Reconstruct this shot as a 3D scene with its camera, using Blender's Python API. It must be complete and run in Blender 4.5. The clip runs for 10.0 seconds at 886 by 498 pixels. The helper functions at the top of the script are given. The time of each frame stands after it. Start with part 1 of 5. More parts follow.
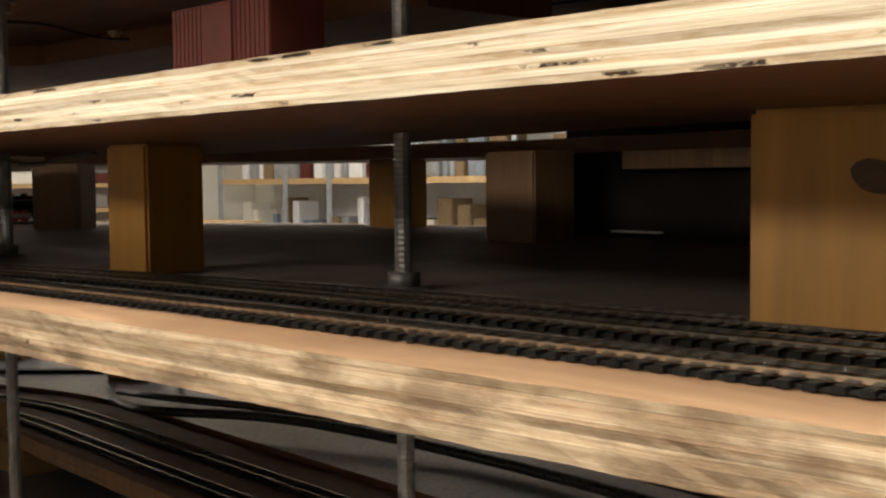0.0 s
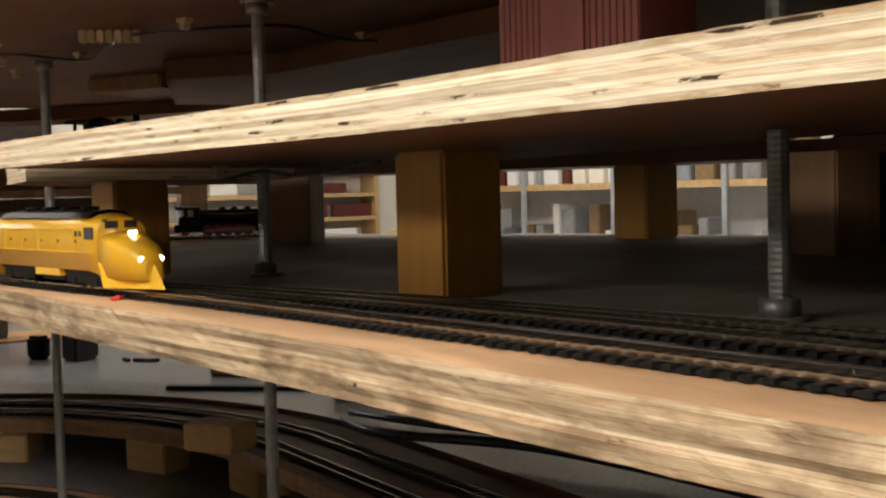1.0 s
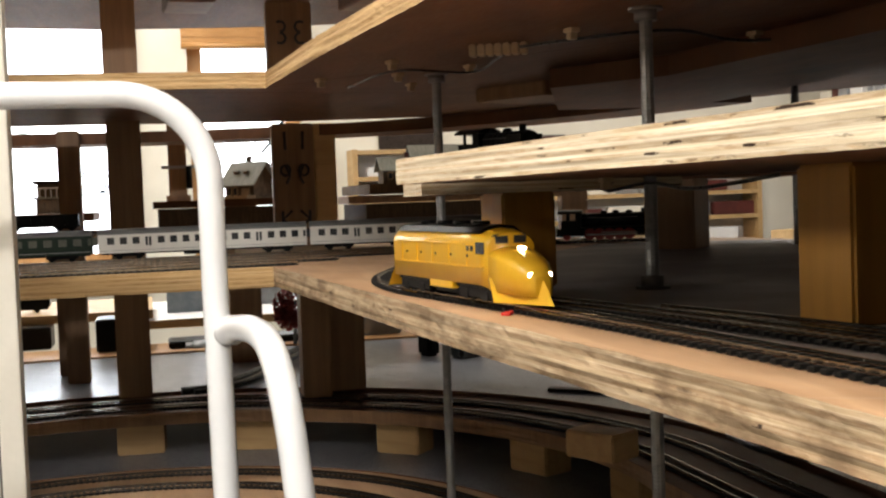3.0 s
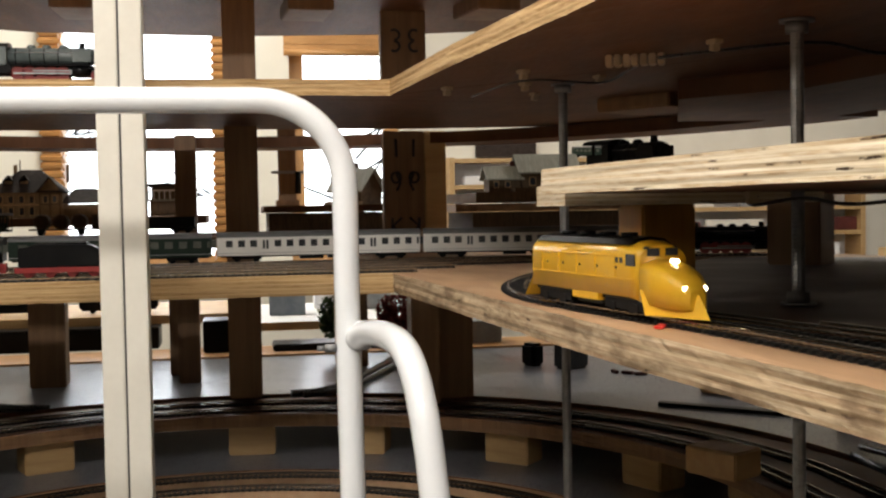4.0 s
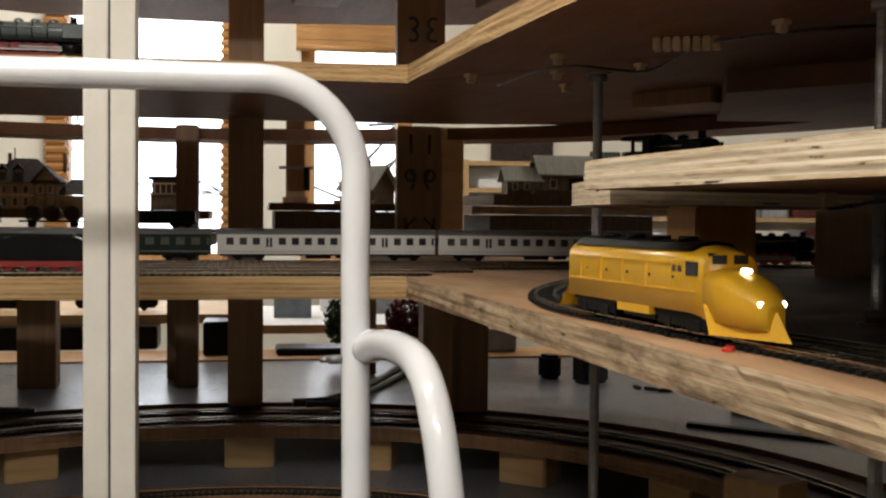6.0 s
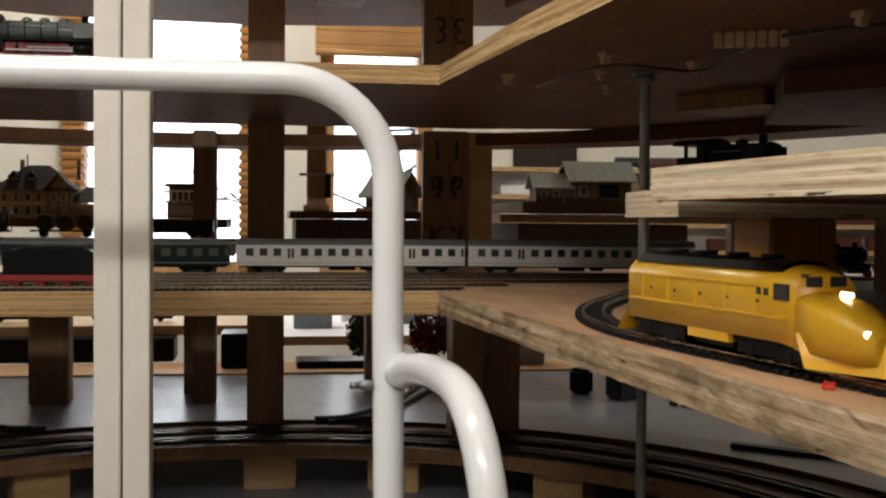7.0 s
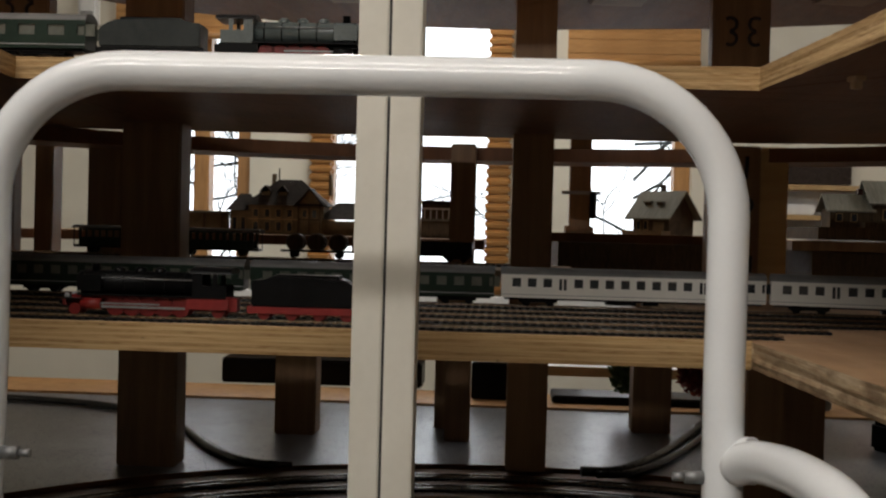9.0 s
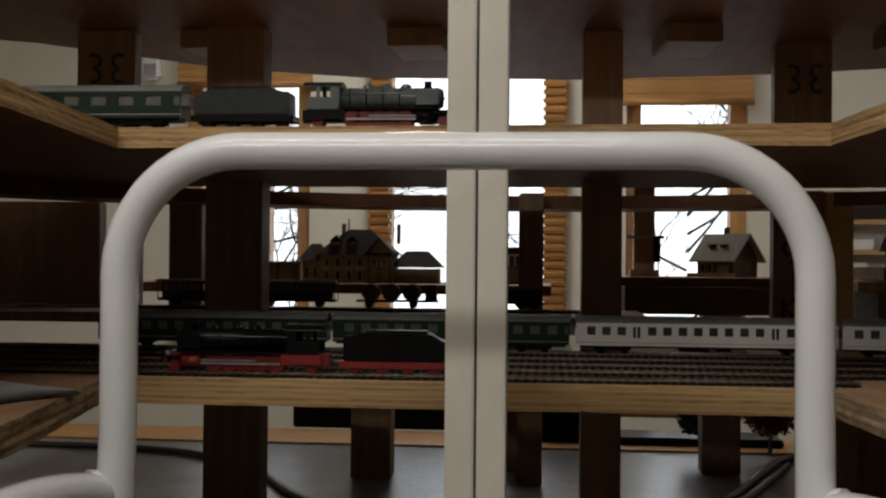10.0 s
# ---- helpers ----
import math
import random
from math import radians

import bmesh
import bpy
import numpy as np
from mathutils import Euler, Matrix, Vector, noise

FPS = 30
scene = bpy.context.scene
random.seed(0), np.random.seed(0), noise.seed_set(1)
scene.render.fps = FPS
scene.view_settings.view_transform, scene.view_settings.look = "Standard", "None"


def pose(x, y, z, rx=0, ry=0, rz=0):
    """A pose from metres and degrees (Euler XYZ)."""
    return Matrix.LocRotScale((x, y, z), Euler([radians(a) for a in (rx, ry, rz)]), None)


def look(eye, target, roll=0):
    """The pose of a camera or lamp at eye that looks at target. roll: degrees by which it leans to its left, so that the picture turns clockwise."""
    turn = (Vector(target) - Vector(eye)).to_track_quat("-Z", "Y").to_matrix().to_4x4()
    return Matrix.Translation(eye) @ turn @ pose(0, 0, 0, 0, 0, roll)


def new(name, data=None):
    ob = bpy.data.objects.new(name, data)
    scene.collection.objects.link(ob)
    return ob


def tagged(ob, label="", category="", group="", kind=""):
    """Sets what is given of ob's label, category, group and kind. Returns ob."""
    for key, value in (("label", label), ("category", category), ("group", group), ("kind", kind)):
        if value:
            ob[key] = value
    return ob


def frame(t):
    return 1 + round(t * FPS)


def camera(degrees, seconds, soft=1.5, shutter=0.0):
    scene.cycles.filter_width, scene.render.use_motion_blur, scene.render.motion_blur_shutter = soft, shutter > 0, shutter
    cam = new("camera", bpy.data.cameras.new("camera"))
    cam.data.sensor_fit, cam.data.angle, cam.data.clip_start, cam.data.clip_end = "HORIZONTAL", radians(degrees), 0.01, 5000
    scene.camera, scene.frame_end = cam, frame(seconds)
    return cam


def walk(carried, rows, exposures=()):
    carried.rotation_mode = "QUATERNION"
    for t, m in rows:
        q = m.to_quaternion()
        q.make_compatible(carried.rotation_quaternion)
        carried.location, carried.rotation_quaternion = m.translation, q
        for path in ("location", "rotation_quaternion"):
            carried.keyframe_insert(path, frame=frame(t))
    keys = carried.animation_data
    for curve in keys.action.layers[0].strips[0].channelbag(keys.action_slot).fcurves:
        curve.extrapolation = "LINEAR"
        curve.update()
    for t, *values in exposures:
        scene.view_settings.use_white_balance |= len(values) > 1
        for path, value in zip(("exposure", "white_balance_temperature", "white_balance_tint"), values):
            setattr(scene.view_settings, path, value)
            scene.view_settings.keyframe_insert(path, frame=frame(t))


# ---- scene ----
cam = camera(42.0, 10.0, soft=2.3)
PATH = [
    (0, (-0.01, 0.128, 1.222), (-1.511, 1.444, 1.104), -0.6),
    (0.5, (-0.097, 0.117, 1.224), (-1.648, 1.375, 1.125), -1.1),
    (1, (-0.149, 0.12, 1.225), (-1.829, 1.2, 1.124), -1.5),
    (1.5, (-0.163, 0.168, 1.23), (-1.974, 1.011, 1.131), -1.8),
    (2, (-0.182, 0.18, 1.232), (-2.065, 0.847, 1.133), -2.3),
    (2.5, (-0.174, 0.16, 1.236), (-2.073, 0.781, 1.147), -2.0),
    (3, (-0.172, 0.121, 1.238), (-2.108, 0.612, 1.149), -2.1),
    (4.5, (-0.197, 0.06, 1.24), (-2.167, 0.399, 1.173), -0.7),
    (5, (-0.22, 0.041, 1.235), (-2.186, 0.398, 1.157), -0.8),
    (5.5, (-0.255, 0.037, 1.227), (-2.204, 0.475, 1.123), -0.4),
    (6, (-0.303, 0.088, 1.233), (-2.274, 0.424, 1.171), 0.5),
    (7.5, (-0.443, 0.073, 1.238), (-2.42, 0.368, 1.176), 0.4),
    (8, (-0.523, 0.033, 1.226), (-2.51, 0.244, 1.137), 0.1),
    (8.5, (-0.58, 0.038, 1.234), (-2.579, 0.007, 1.159), 0.3),
    (9, (-0.579, 0.043, 1.253), (-2.576, -0.052, 1.216), 1.5),
    (9.3, (-0.565, 0.039, 1.266), (-2.563, -0.058, 1.275), 1.4),
    (9.5, (-0.555, 0.034, 1.269), (-2.553, -0.063, 1.287), 1.5),
    (9.6, (-0.55, 0.031, 1.269), (-2.547, -0.073, 1.298), 1.3),
    (10, (-0.534, 0.013, 1.271), (-2.526, -0.167, 1.295), 0.5),
]
EXPOSURES = [(0.0, 1.05), (1.0, 1.05), (2.0, 1.15), (3.0, 1.1), (4.5, 0.62), (5.0, 0.5), (5.5, 0.38), (6.0, 0.42), (7.5, 0.24), (8.0, 0.28), (8.5, 0.03), (9.0, -0.30), (9.5, -0.52), (10.0, -0.72)]
walk(cam, [(t, look(eye, target, roll)) for t, eye, target, roll in PATH], exposures=EXPOSURES)

# ---- world and lights ----
world = bpy.data.worlds.new("overcast_sky")
scene.world = world
world.use_nodes = True
_wn = world.node_tree.nodes
_sky = _wn.new("ShaderNodeTexSky")
_sky.sky_type, _sky.sun_disc, _sky.sun_elevation, _sky.sun_rotation = "NISHITA", False, radians(35), radians(60)
world.node_tree.links.new(_sky.outputs[0], _wn["Background"].inputs[0])
_wn["Background"].inputs[1].default_value = 0.15


def area_lamp(name, place, target, sx, sy, watts, colour):
    d = bpy.data.lights.new(name, "AREA")
    d.shape, d.size, d.size_y, d.energy, d.color = "RECTANGLE", sx, sy, watts, colour
    ob = new(name, d)
    ob.matrix_world = look(place, target)
    return ob


# pit tubes and added fills; daylight comes from the sky behind the windows
# added low fill from the south for deck edges and block fronts
area_lamp("south_fill_light", (-0.6, -2.4, 2.0), (-0.6, 0.3, 1.25), 1.6, 0.25, 15, (1.0, 0.885, 0.745))
# two ceiling tubes over the pit, the first set east to reach the coaches
area_lamp("overhead_light", (0.55, -0.45, 2.45), (-0.9, -0.2, 1.2), 1.4, 0.07, 20, (1.0, 0.945, 0.875))
area_lamp("overhead_light", (-0.7, -0.5, 2.5), (-0.8, -0.5, 1.2), 1.4, 0.07, 12, (1.0, 0.945, 0.875))
# added overhead fills for the far cabinets and the window wall
area_lamp("overhead_light", (-2.9, 2.0, 2.55), (-2.9, 2.0, 0.0), 0.3, 1.2, 13, (1.0, 0.97, 0.92))
area_lamp("overhead_light", (-3.7, -0.3, 2.5), (-3.9, -0.3, 0.0), 0.25, 1.2, 17, (1.0, 0.95, 0.86))


# ---- materials ----
def material(name):
    m = bpy.data.materials.new(name)
    m.use_nodes = True
    return m, m.node_tree.nodes, m.node_tree.links, m.node_tree.nodes["Principled BSDF"]


def surface(name, c1, c2, rough=0.5, metal=0.0, scale=30.0, stretch=(1, 1, 1), bump=0.15, fine=300.0, distort=1.0, coat=0.0, spread=0.0, dirt=0.0):
    """A surface of two colours: a stretched noise at one scale, a fine noise at another, with bump; spread: change from piece to piece."""
    m, n, l, p = material(name)
    tc = n.new("ShaderNodeTexCoord")
    mp = n.new("ShaderNodeMapping")
    mp.inputs["Scale"].default_value = stretch
    l.new(tc.outputs["Object"], mp.inputs[0])
    a = n.new("ShaderNodeTexNoise")
    a.inputs["Scale"].default_value, a.inputs["Detail"].default_value, a.inputs["Distortion"].default_value = scale, 6, distort
    b = n.new("ShaderNodeTexNoise")
    b.inputs["Scale"].default_value, b.inputs["Detail"].default_value = fine, 4
    l.new(mp.outputs[0], a.inputs["Vector"])
    l.new(mp.outputs[0], b.inputs["Vector"])
    mixf = n.new("ShaderNodeMath")
    mixf.operation = "MULTIPLY_ADD"
    mixf.inputs[1].default_value = 0.35
    l.new(b.outputs["Fac"], mixf.inputs[0])
    l.new(a.outputs["Fac"], mixf.inputs[2])
    ramp = n.new("ShaderNodeValToRGB")
    ramp.color_ramp.elements[0].position, ramp.color_ramp.elements[1].position = 0.45, 0.9
    ramp.color_ramp.elements[0].color, ramp.color_ramp.elements[1].color = (*c1, 1), (*c2, 1)
    l.new(mixf.outputs[0], ramp.inputs[0])
    out = ramp.outputs[0]
    if dirt:
        d = n.new("ShaderNodeTexNoise")
        d.inputs["Scale"].default_value, d.inputs["Detail"].default_value = 9.0, 8
        l.new(tc.outputs["Object"], d.inputs["Vector"])
        dr = n.new("ShaderNodeValToRGB")
        dr.color_ramp.elements[0].position, dr.color_ramp.elements[1].position = 0.35, 0.62
        k = 1 - dirt
        dr.color_ramp.elements[0].color, dr.color_ramp.elements[1].color = (k, k, k, 1), (1, 1, 1, 1)
        l.new(d.outputs["Fac"], dr.inputs[0])
        mul = n.new("ShaderNodeMix")
        mul.data_type, mul.blend_type = "RGBA", "MULTIPLY"
        mul.inputs["Factor"].default_value = 1.0
        l.new(out, mul.inputs["A"])
        l.new(dr.outputs[0], mul.inputs["B"])
        out = mul.outputs["Result"]
    if spread:
        oi = n.new("ShaderNodeObjectInfo")
        hs = n.new("ShaderNodeHueSaturation")
        ma = n.new("ShaderNodeMath")
        ma.operation = "MULTIPLY_ADD"
        ma.inputs[1].default_value, ma.inputs[2].default_value = spread, 1 - spread / 2
        l.new(oi.outputs["Random"], ma.inputs[0])
        l.new(ma.outputs[0], hs.inputs["Value"])
        l.new(out, hs.inputs["Color"])
        out = hs.outputs[0]
    l.new(out, p.inputs["Base Color"])
    rr = n.new("ShaderNodeMapRange")
    rr.inputs["To Min"].default_value, rr.inputs["To Max"].default_value = max(0.03, rough - 0.12), min(1, rough + 0.12)
    l.new(b.outputs["Fac"], rr.inputs["Value"])
    l.new(rr.outputs[0], p.inputs["Roughness"])
    p.inputs["Metallic"].default_value = metal
    p.inputs["Coat Weight"].default_value = coat
    if bump:
        bp = n.new("ShaderNodeBump")
        bp.inputs["Strength"].default_value, bp.inputs["Distance"].default_value = bump, 0.002
        l.new(mixf.outputs[0], bp.inputs["Height"])
        l.new(bp.outputs[0], p.inputs["Normal"])
    return m


def ply_edge(name, light, tan, z0, thick, layers, voids, stain):
    """Cut plywood edge: smooth pale veneers between torn tan ones, thin glue lines, dark voids in the torn ones."""
    m, n, l, p = material(name)
    tc = n.new("ShaderNodeTexCoord")
    sep = n.new("ShaderNodeSeparateXYZ")
    l.new(tc.outputs["Object"], sep.inputs[0])

    def math_node(op, x, y=None, z=None):
        nd = n.new("ShaderNodeMath")
        nd.operation = op
        for k, v in enumerate((x, y, z)):
            if v is None:
                continue
            if isinstance(v, (int, float)):
                nd.inputs[k].default_value = v
            else:
                l.new(v, nd.inputs[k])
        return nd.outputs[0]

    def noise_at(scale, detail, vec=None, rough=0.5):
        nd = n.new("ShaderNodeTexNoise")
        nd.inputs["Scale"].default_value, nd.inputs["Detail"].default_value, nd.inputs["Roughness"].default_value = 1.0, detail, rough
        if vec is None:
            mp = n.new("ShaderNodeMapping")
            mp.inputs["Scale"].default_value = scale
            l.new(tc.outputs["Object"], mp.inputs[0])
            vec = mp.outputs[0]
        l.new(vec, nd.inputs["Vector"])
        return nd.outputs["Fac"]

    def band(v, lo, hi):
        nd = n.new("ShaderNodeMapRange")
        nd.interpolation_type = "SMOOTHSTEP"
        nd.inputs["From Min"].default_value, nd.inputs["From Max"].default_value = lo, hi
        l.new(v, nd.inputs["Value"])
        return nd.outputs[0]

    def blend(fac, x, y, mode="MIX"):
        nd = n.new("ShaderNodeMix")
        nd.data_type, nd.blend_type = "RGBA", mode
        l.new(fac, nd.inputs["Factor"])
        for k, v in (("A", x), ("B", y)):
            if isinstance(v, tuple):
                nd.inputs[k].default_value = (*v, 1)
            else:
                l.new(v, nd.inputs[k])
        return nd.outputs["Result"]

    warp = noise_at((14, 14, 40), 4)
    zn = math_node("MULTIPLY_ADD", sep.outputs["Z"], layers / thick, -z0 * layers / thick)
    zl = math_node("MULTIPLY_ADD", warp, 0.9, zn)
    zl = math_node("ADD", zl, -0.45)
    cross = band(math_node("SINE", math_node("MULTIPLY", zl, math.pi)), -0.25, 0.25)
    cell = math_node("ABSOLUTE", math_node("ADD", math_node("FRACT", zl), -0.5))
    glue = band(cell, 0.40, 0.49)
    streak = noise_at((10, 10, 1500), 5, rough=0.6)
    torn = band(noise_at((60, 60, 420), 6, rough=0.65), 0.40, 0.66)
    patch = band(noise_at((9, 9, 160), 4), 0.34, 0.52)
    cx = n.new("ShaderNodeCombineXYZ")
    ragx = math_node("MULTIPLY_ADD", noise_at((240, 240, 700), 3), 0.8, math_node("MULTIPLY", sep.outputs["X"], 34))
    l.new(ragx, cx.inputs[0])
    l.new(math_node("MULTIPLY", sep.outputs["Y"], 34), cx.inputs[1])
    l.new(math_node("MULTIPLY", math_node("FLOOR", zl), 7.3), cx.inputs[2])
    hole = band(noise_at(None, 3, cx.outputs[0]), voids - 0.015, voids + 0.05)
    core = band(math_node("MULTIPLY_ADD", noise_at((150, 150, 600), 4), 0.4, cell), 0.60, 0.40)
    hole = math_node("MULTIPLY", math_node("MULTIPLY", hole, cross), core)
    soft = (0.80 * light[0], 0.75 * light[1], 0.66 * light[2])
    col = blend(band(streak, 0.42, 0.62), soft, light)
    col = blend(math_node("MULTIPLY", math_node("MULTIPLY", cross, patch), math_node("MULTIPLY_ADD", torn, 0.6, 0.35)), col, tan)
    col = blend(math_node("MULTIPLY", glue, math_node("MULTIPLY", patch, 0.55)), col, tuple(0.7 * c for c in tan))
    if stain:
        col = blend(math_node("MULTIPLY", band(noise_at((22, 22, 55), 5, rough=0.6), 0.44, 0.66), stain), col, tuple(0.45 * c for c in tan))
    col = blend(hole, col, (0.035, 0.02, 0.012))
    l.new(col, p.inputs["Base Color"])
    p.inputs["Roughness"].default_value = 0.85
    p.inputs["Specular IOR Level"].default_value = 0.25
    h = math_node("MULTIPLY_ADD", math_node("MULTIPLY", cross, torn), -0.5, streak)
    h = math_node("MULTIPLY_ADD", hole, -1.5, h)
    bp = n.new("ShaderNodeBump")
    bp.inputs["Strength"].default_value, bp.inputs["Distance"].default_value = 0.3, 0.001
    l.new(h, bp.inputs["Height"])
    l.new(bp.outputs[0], p.inputs["Normal"])
    return m


EDGE_PALE = ply_edge("pale_plywood_edge", (0.71, 0.635, 0.50), (0.43, 0.30, 0.17), 1.2490, 0.0185, 9, 0.62, 0.0)
EDGE_ROUGH = ply_edge("worn_plywood_edge", (0.56, 0.44, 0.30), (0.34, 0.215, 0.12), 1.137, 0.023, 8, 0.66, 0.75)
EDGE_CLEAN = ply_edge("smooth_plywood_edge", (0.60, 0.42, 0.22), (0.30, 0.17, 0.07), 1.136, 0.024, 9, 0.70, 0.0)
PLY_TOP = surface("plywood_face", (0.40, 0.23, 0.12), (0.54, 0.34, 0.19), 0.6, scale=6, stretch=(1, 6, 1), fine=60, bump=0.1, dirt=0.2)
# the same brown plywood with the shade under the decks put into its colour
PLY_SHADED = surface("shaded_brown_plywood", (0.12, 0.048, 0.020), (0.19, 0.083, 0.036), 0.55, scale=5, stretch=(1, 5, 1), fine=60, bump=0.1, dirt=0.2)
PLY_DARK = surface("dark_sheet_top", (0.17, 0.14, 0.122), (0.27, 0.228, 0.205), 0.6, scale=8, fine=200, bump=0.08, dirt=0.3)
# near-black so that the panels carry the darkness of the recess in their colour
PANEL_DARK = surface("shade_black_panel", (0.010, 0.008, 0.007), (0.022, 0.018, 0.015), 0.8, scale=8, fine=200, bump=0.08)
PINE = surface("yellow_pine", (0.36, 0.17, 0.028), (0.50, 0.255, 0.045), 0.5, scale=5, stretch=(9, 9, 0.6), fine=30, bump=0.12, spread=0.3, dirt=0.1)
PINE_DARK = surface("brown_pine_post", (0.19, 0.105, 0.052), (0.30, 0.175, 0.088), 0.55, scale=5, stretch=(9, 9, 0.6), fine=30, bump=0.12, spread=0.35, dirt=0.15)
PINE_PALE = surface("pale_pine", (0.42, 0.26, 0.11), (0.56, 0.38, 0.18), 0.55, scale=5, stretch=(6, 1, 6), fine=30, bump=0.1, spread=0.25)
KNOT = surface("pine_knot", (0.05, 0.025, 0.012), (0.12, 0.06, 0.02), 0.5, scale=60)
GREY_TABLE = surface("grey_sheet_table", (0.19, 0.193, 0.208), (0.255, 0.26, 0.278), 0.3, scale=5, stretch=(1, 5, 1), fine=160, bump=0.04, dirt=0.3)
SLEEPER = surface("black_plastic_sleeper", (0.005, 0.0047, 0.0045), (0.012, 0.011, 0.010), 0.65, scale=80, bump=0.05)
BED = surface("dark_track_bed", (0.008, 0.007, 0.006), (0.022, 0.02, 0.018), 0.7, scale=80, bump=0.2)
RAIL = surface("nickel_silver_rail", (0.42, 0.37, 0.30), (0.62, 0.57, 0.49), 0.22, 1.0, scale=50, bump=0.03)
STEEL = surface("zinc_threaded_rod", (0.20, 0.205, 0.21), (0.32, 0.325, 0.33), 0.5, 0.7, scale=60, bump=0.1)
WHITE_TUBE = surface("white_enamel_tube", (0.80, 0.825, 0.85), (0.85, 0.872, 0.895), 0.16, scale=12, fine=400, bump=0.02, coat=0.4)
WHITE_POST = surface("cream_painted_post", (0.66, 0.63, 0.55), (0.74, 0.71, 0.63), 0.5, scale=10, fine=150, bump=0.05)
GAP = surface("dark_joint", (0.03, 0.03, 0.03), (0.05, 0.05, 0.05), 0.8)
WALL = surface("cream_wall_paint", (0.70, 0.67, 0.58), (0.78, 0.75, 0.66), 0.85, scale=4, fine=200, bump=0.06)
CEILING_M = surface("white_ceiling_paint", (0.7, 0.69, 0.65), (0.78, 0.77, 0.73), 0.9, scale=4, fine=150, bump=0.05)
FLOOR_M = surface("grey_lino_floor", (0.15, 0.14, 0.13), (0.24, 0.23, 0.21), 0.5, scale=9, fine=120, bump=0.05)
OAK = surface("orange_wood_frame", (0.40, 0.20, 0.07), (0.56, 0.31, 0.12), 0.45, scale=5, stretch=(7, 7, 1), fine=40, bump=0.08)
BAMBOO = surface("wood_blind_slats", (0.36, 0.17, 0.05), (0.52, 0.28, 0.10), 0.5, scale=6, stretch=(1, 1, 6), fine=40, bump=0.08, spread=0.3)
SKYWHITE, _n, _l, _p = material("overcast_daylight")
_p.inputs["Base Color"].default_value = (0.8, 0.85, 0.9, 1)
_p.inputs["Emission Color"].default_value = (0.93, 0.97, 1.0, 1)
_p.inputs["Emission Strength"].default_value = 2.4
GLASS, _n, _l, _p = material("window_glass")
_p.inputs["Base Color"].default_value = (1, 1, 1, 1)
_p.inputs["Transmission Weight"].default_value, _p.inputs["Roughness"].default_value, _p.inputs["IOR"].default_value = 1.0, 0.0, 1.02
BARK = surface("bare_tree_bark", (0.10, 0.11, 0.10), (0.2, 0.2, 0.19), 0.9, scale=20)
BLACK = surface("black_loco_paint", (0.002, 0.002, 0.0022), (0.006, 0.006, 0.0065), 0.34, scale=30, bump=0.03)
DKGREY = surface("grey_green_loco_paint", (0.012, 0.016, 0.015), (0.028, 0.033, 0.032), 0.4, scale=20, bump=0.03)
LTGREY = surface("pale_grey_boiler", (0.06, 0.075, 0.075), (0.11, 0.13, 0.128), 0.32, scale=20, bump=0.03)
RED = surface("red_frame_paint", (0.13, 0.006, 0.006), (0.22, 0.014, 0.012), 0.45, scale=30, bump=0.05)
BOXRED = surface("oxide_red_wagon", (0.06, 0.010, 0.008), (0.11, 0.021, 0.015), 0.6, scale=20, bump=0.06)
YELLOW = surface("yellow_loco_paint", (0.70, 0.38, 0.012), (0.82, 0.48, 0.03), 0.35, scale=14, bump=0.03, coat=0.2)
GREEN = surface("dark_green_coach", (0.005, 0.013, 0.008), (0.011, 0.026, 0.016), 0.4, scale=20, bump=0.03)
SILVER = surface("silver_coach_side", (0.72, 0.71, 0.66), (0.80, 0.79, 0.74), 0.4, 0.0, scale=20, bump=0.03)
ROOFGREY = surface("grey_coach_roof", (0.10, 0.10, 0.10), (0.17, 0.17, 0.165), 0.6, scale=25, bump=0.04)
PANE_DARK = surface("dark_tinted_pane", (0.02, 0.022, 0.025), (0.05, 0.055, 0.06), 0.12, scale=20, bump=0.0)
PANE_LIGHT = surface("pale_coach_pane", (0.08, 0.085, 0.07), (0.14, 0.145, 0.125), 0.2, scale=20, bump=0.0)
LAMP, _n, _l, _p = material("lit_headlamp")
_p.inputs["Emission Color"].default_value, _p.inputs["Emission Strength"].default_value = (1.0, 0.82, 0.6, 1), 9.0
for _m, _v in ((BLACK, 0.13), (GREEN, 0.25), (DKGREY, 0.25), (SLEEPER, 0.2), (BED, 0.15), (PLY_SHADED, 0.3), (PANEL_DARK, 0.1)):
    _m.node_tree.nodes["Principled BSDF"].inputs["Specular IOR Level"].default_value = _v
SLATE = surface("dark_slate_roof", (0.022, 0.016, 0.014), (0.05, 0.038, 0.033), 0.7, scale=60, bump=0.3)
STATION = surface("ochre_station_wall", (0.17, 0.115, 0.058), (0.26, 0.18, 0.095), 0.7, scale=60, bump=0.15)
GREYROOF = surface("pale_grey_tin_roof", (0.21, 0.21, 0.175), (0.34, 0.335, 0.28), 0.6, scale=40, stretch=(1, 8, 1), bump=0.15)
HUT = surface("dark_timber_hut", (0.06, 0.04, 0.025), (0.13, 0.09, 0.055), 0.7, scale=40, stretch=(1, 8, 1), bump=0.15)
for _m in (SLATE, HUT, GREYROOF):
    _m.node_tree.nodes["Principled BSDF"].inputs["Specular IOR Level"].default_value = 0.15
PAPER = surface("white_paper", (0.72, 0.73, 0.74), (0.82, 0.82, 0.82), 0.7, scale=20, bump=0.03)
INK = surface("black_marker_ink", (0.012, 0.012, 0.014), (0.03, 0.03, 0.035), 0.6)
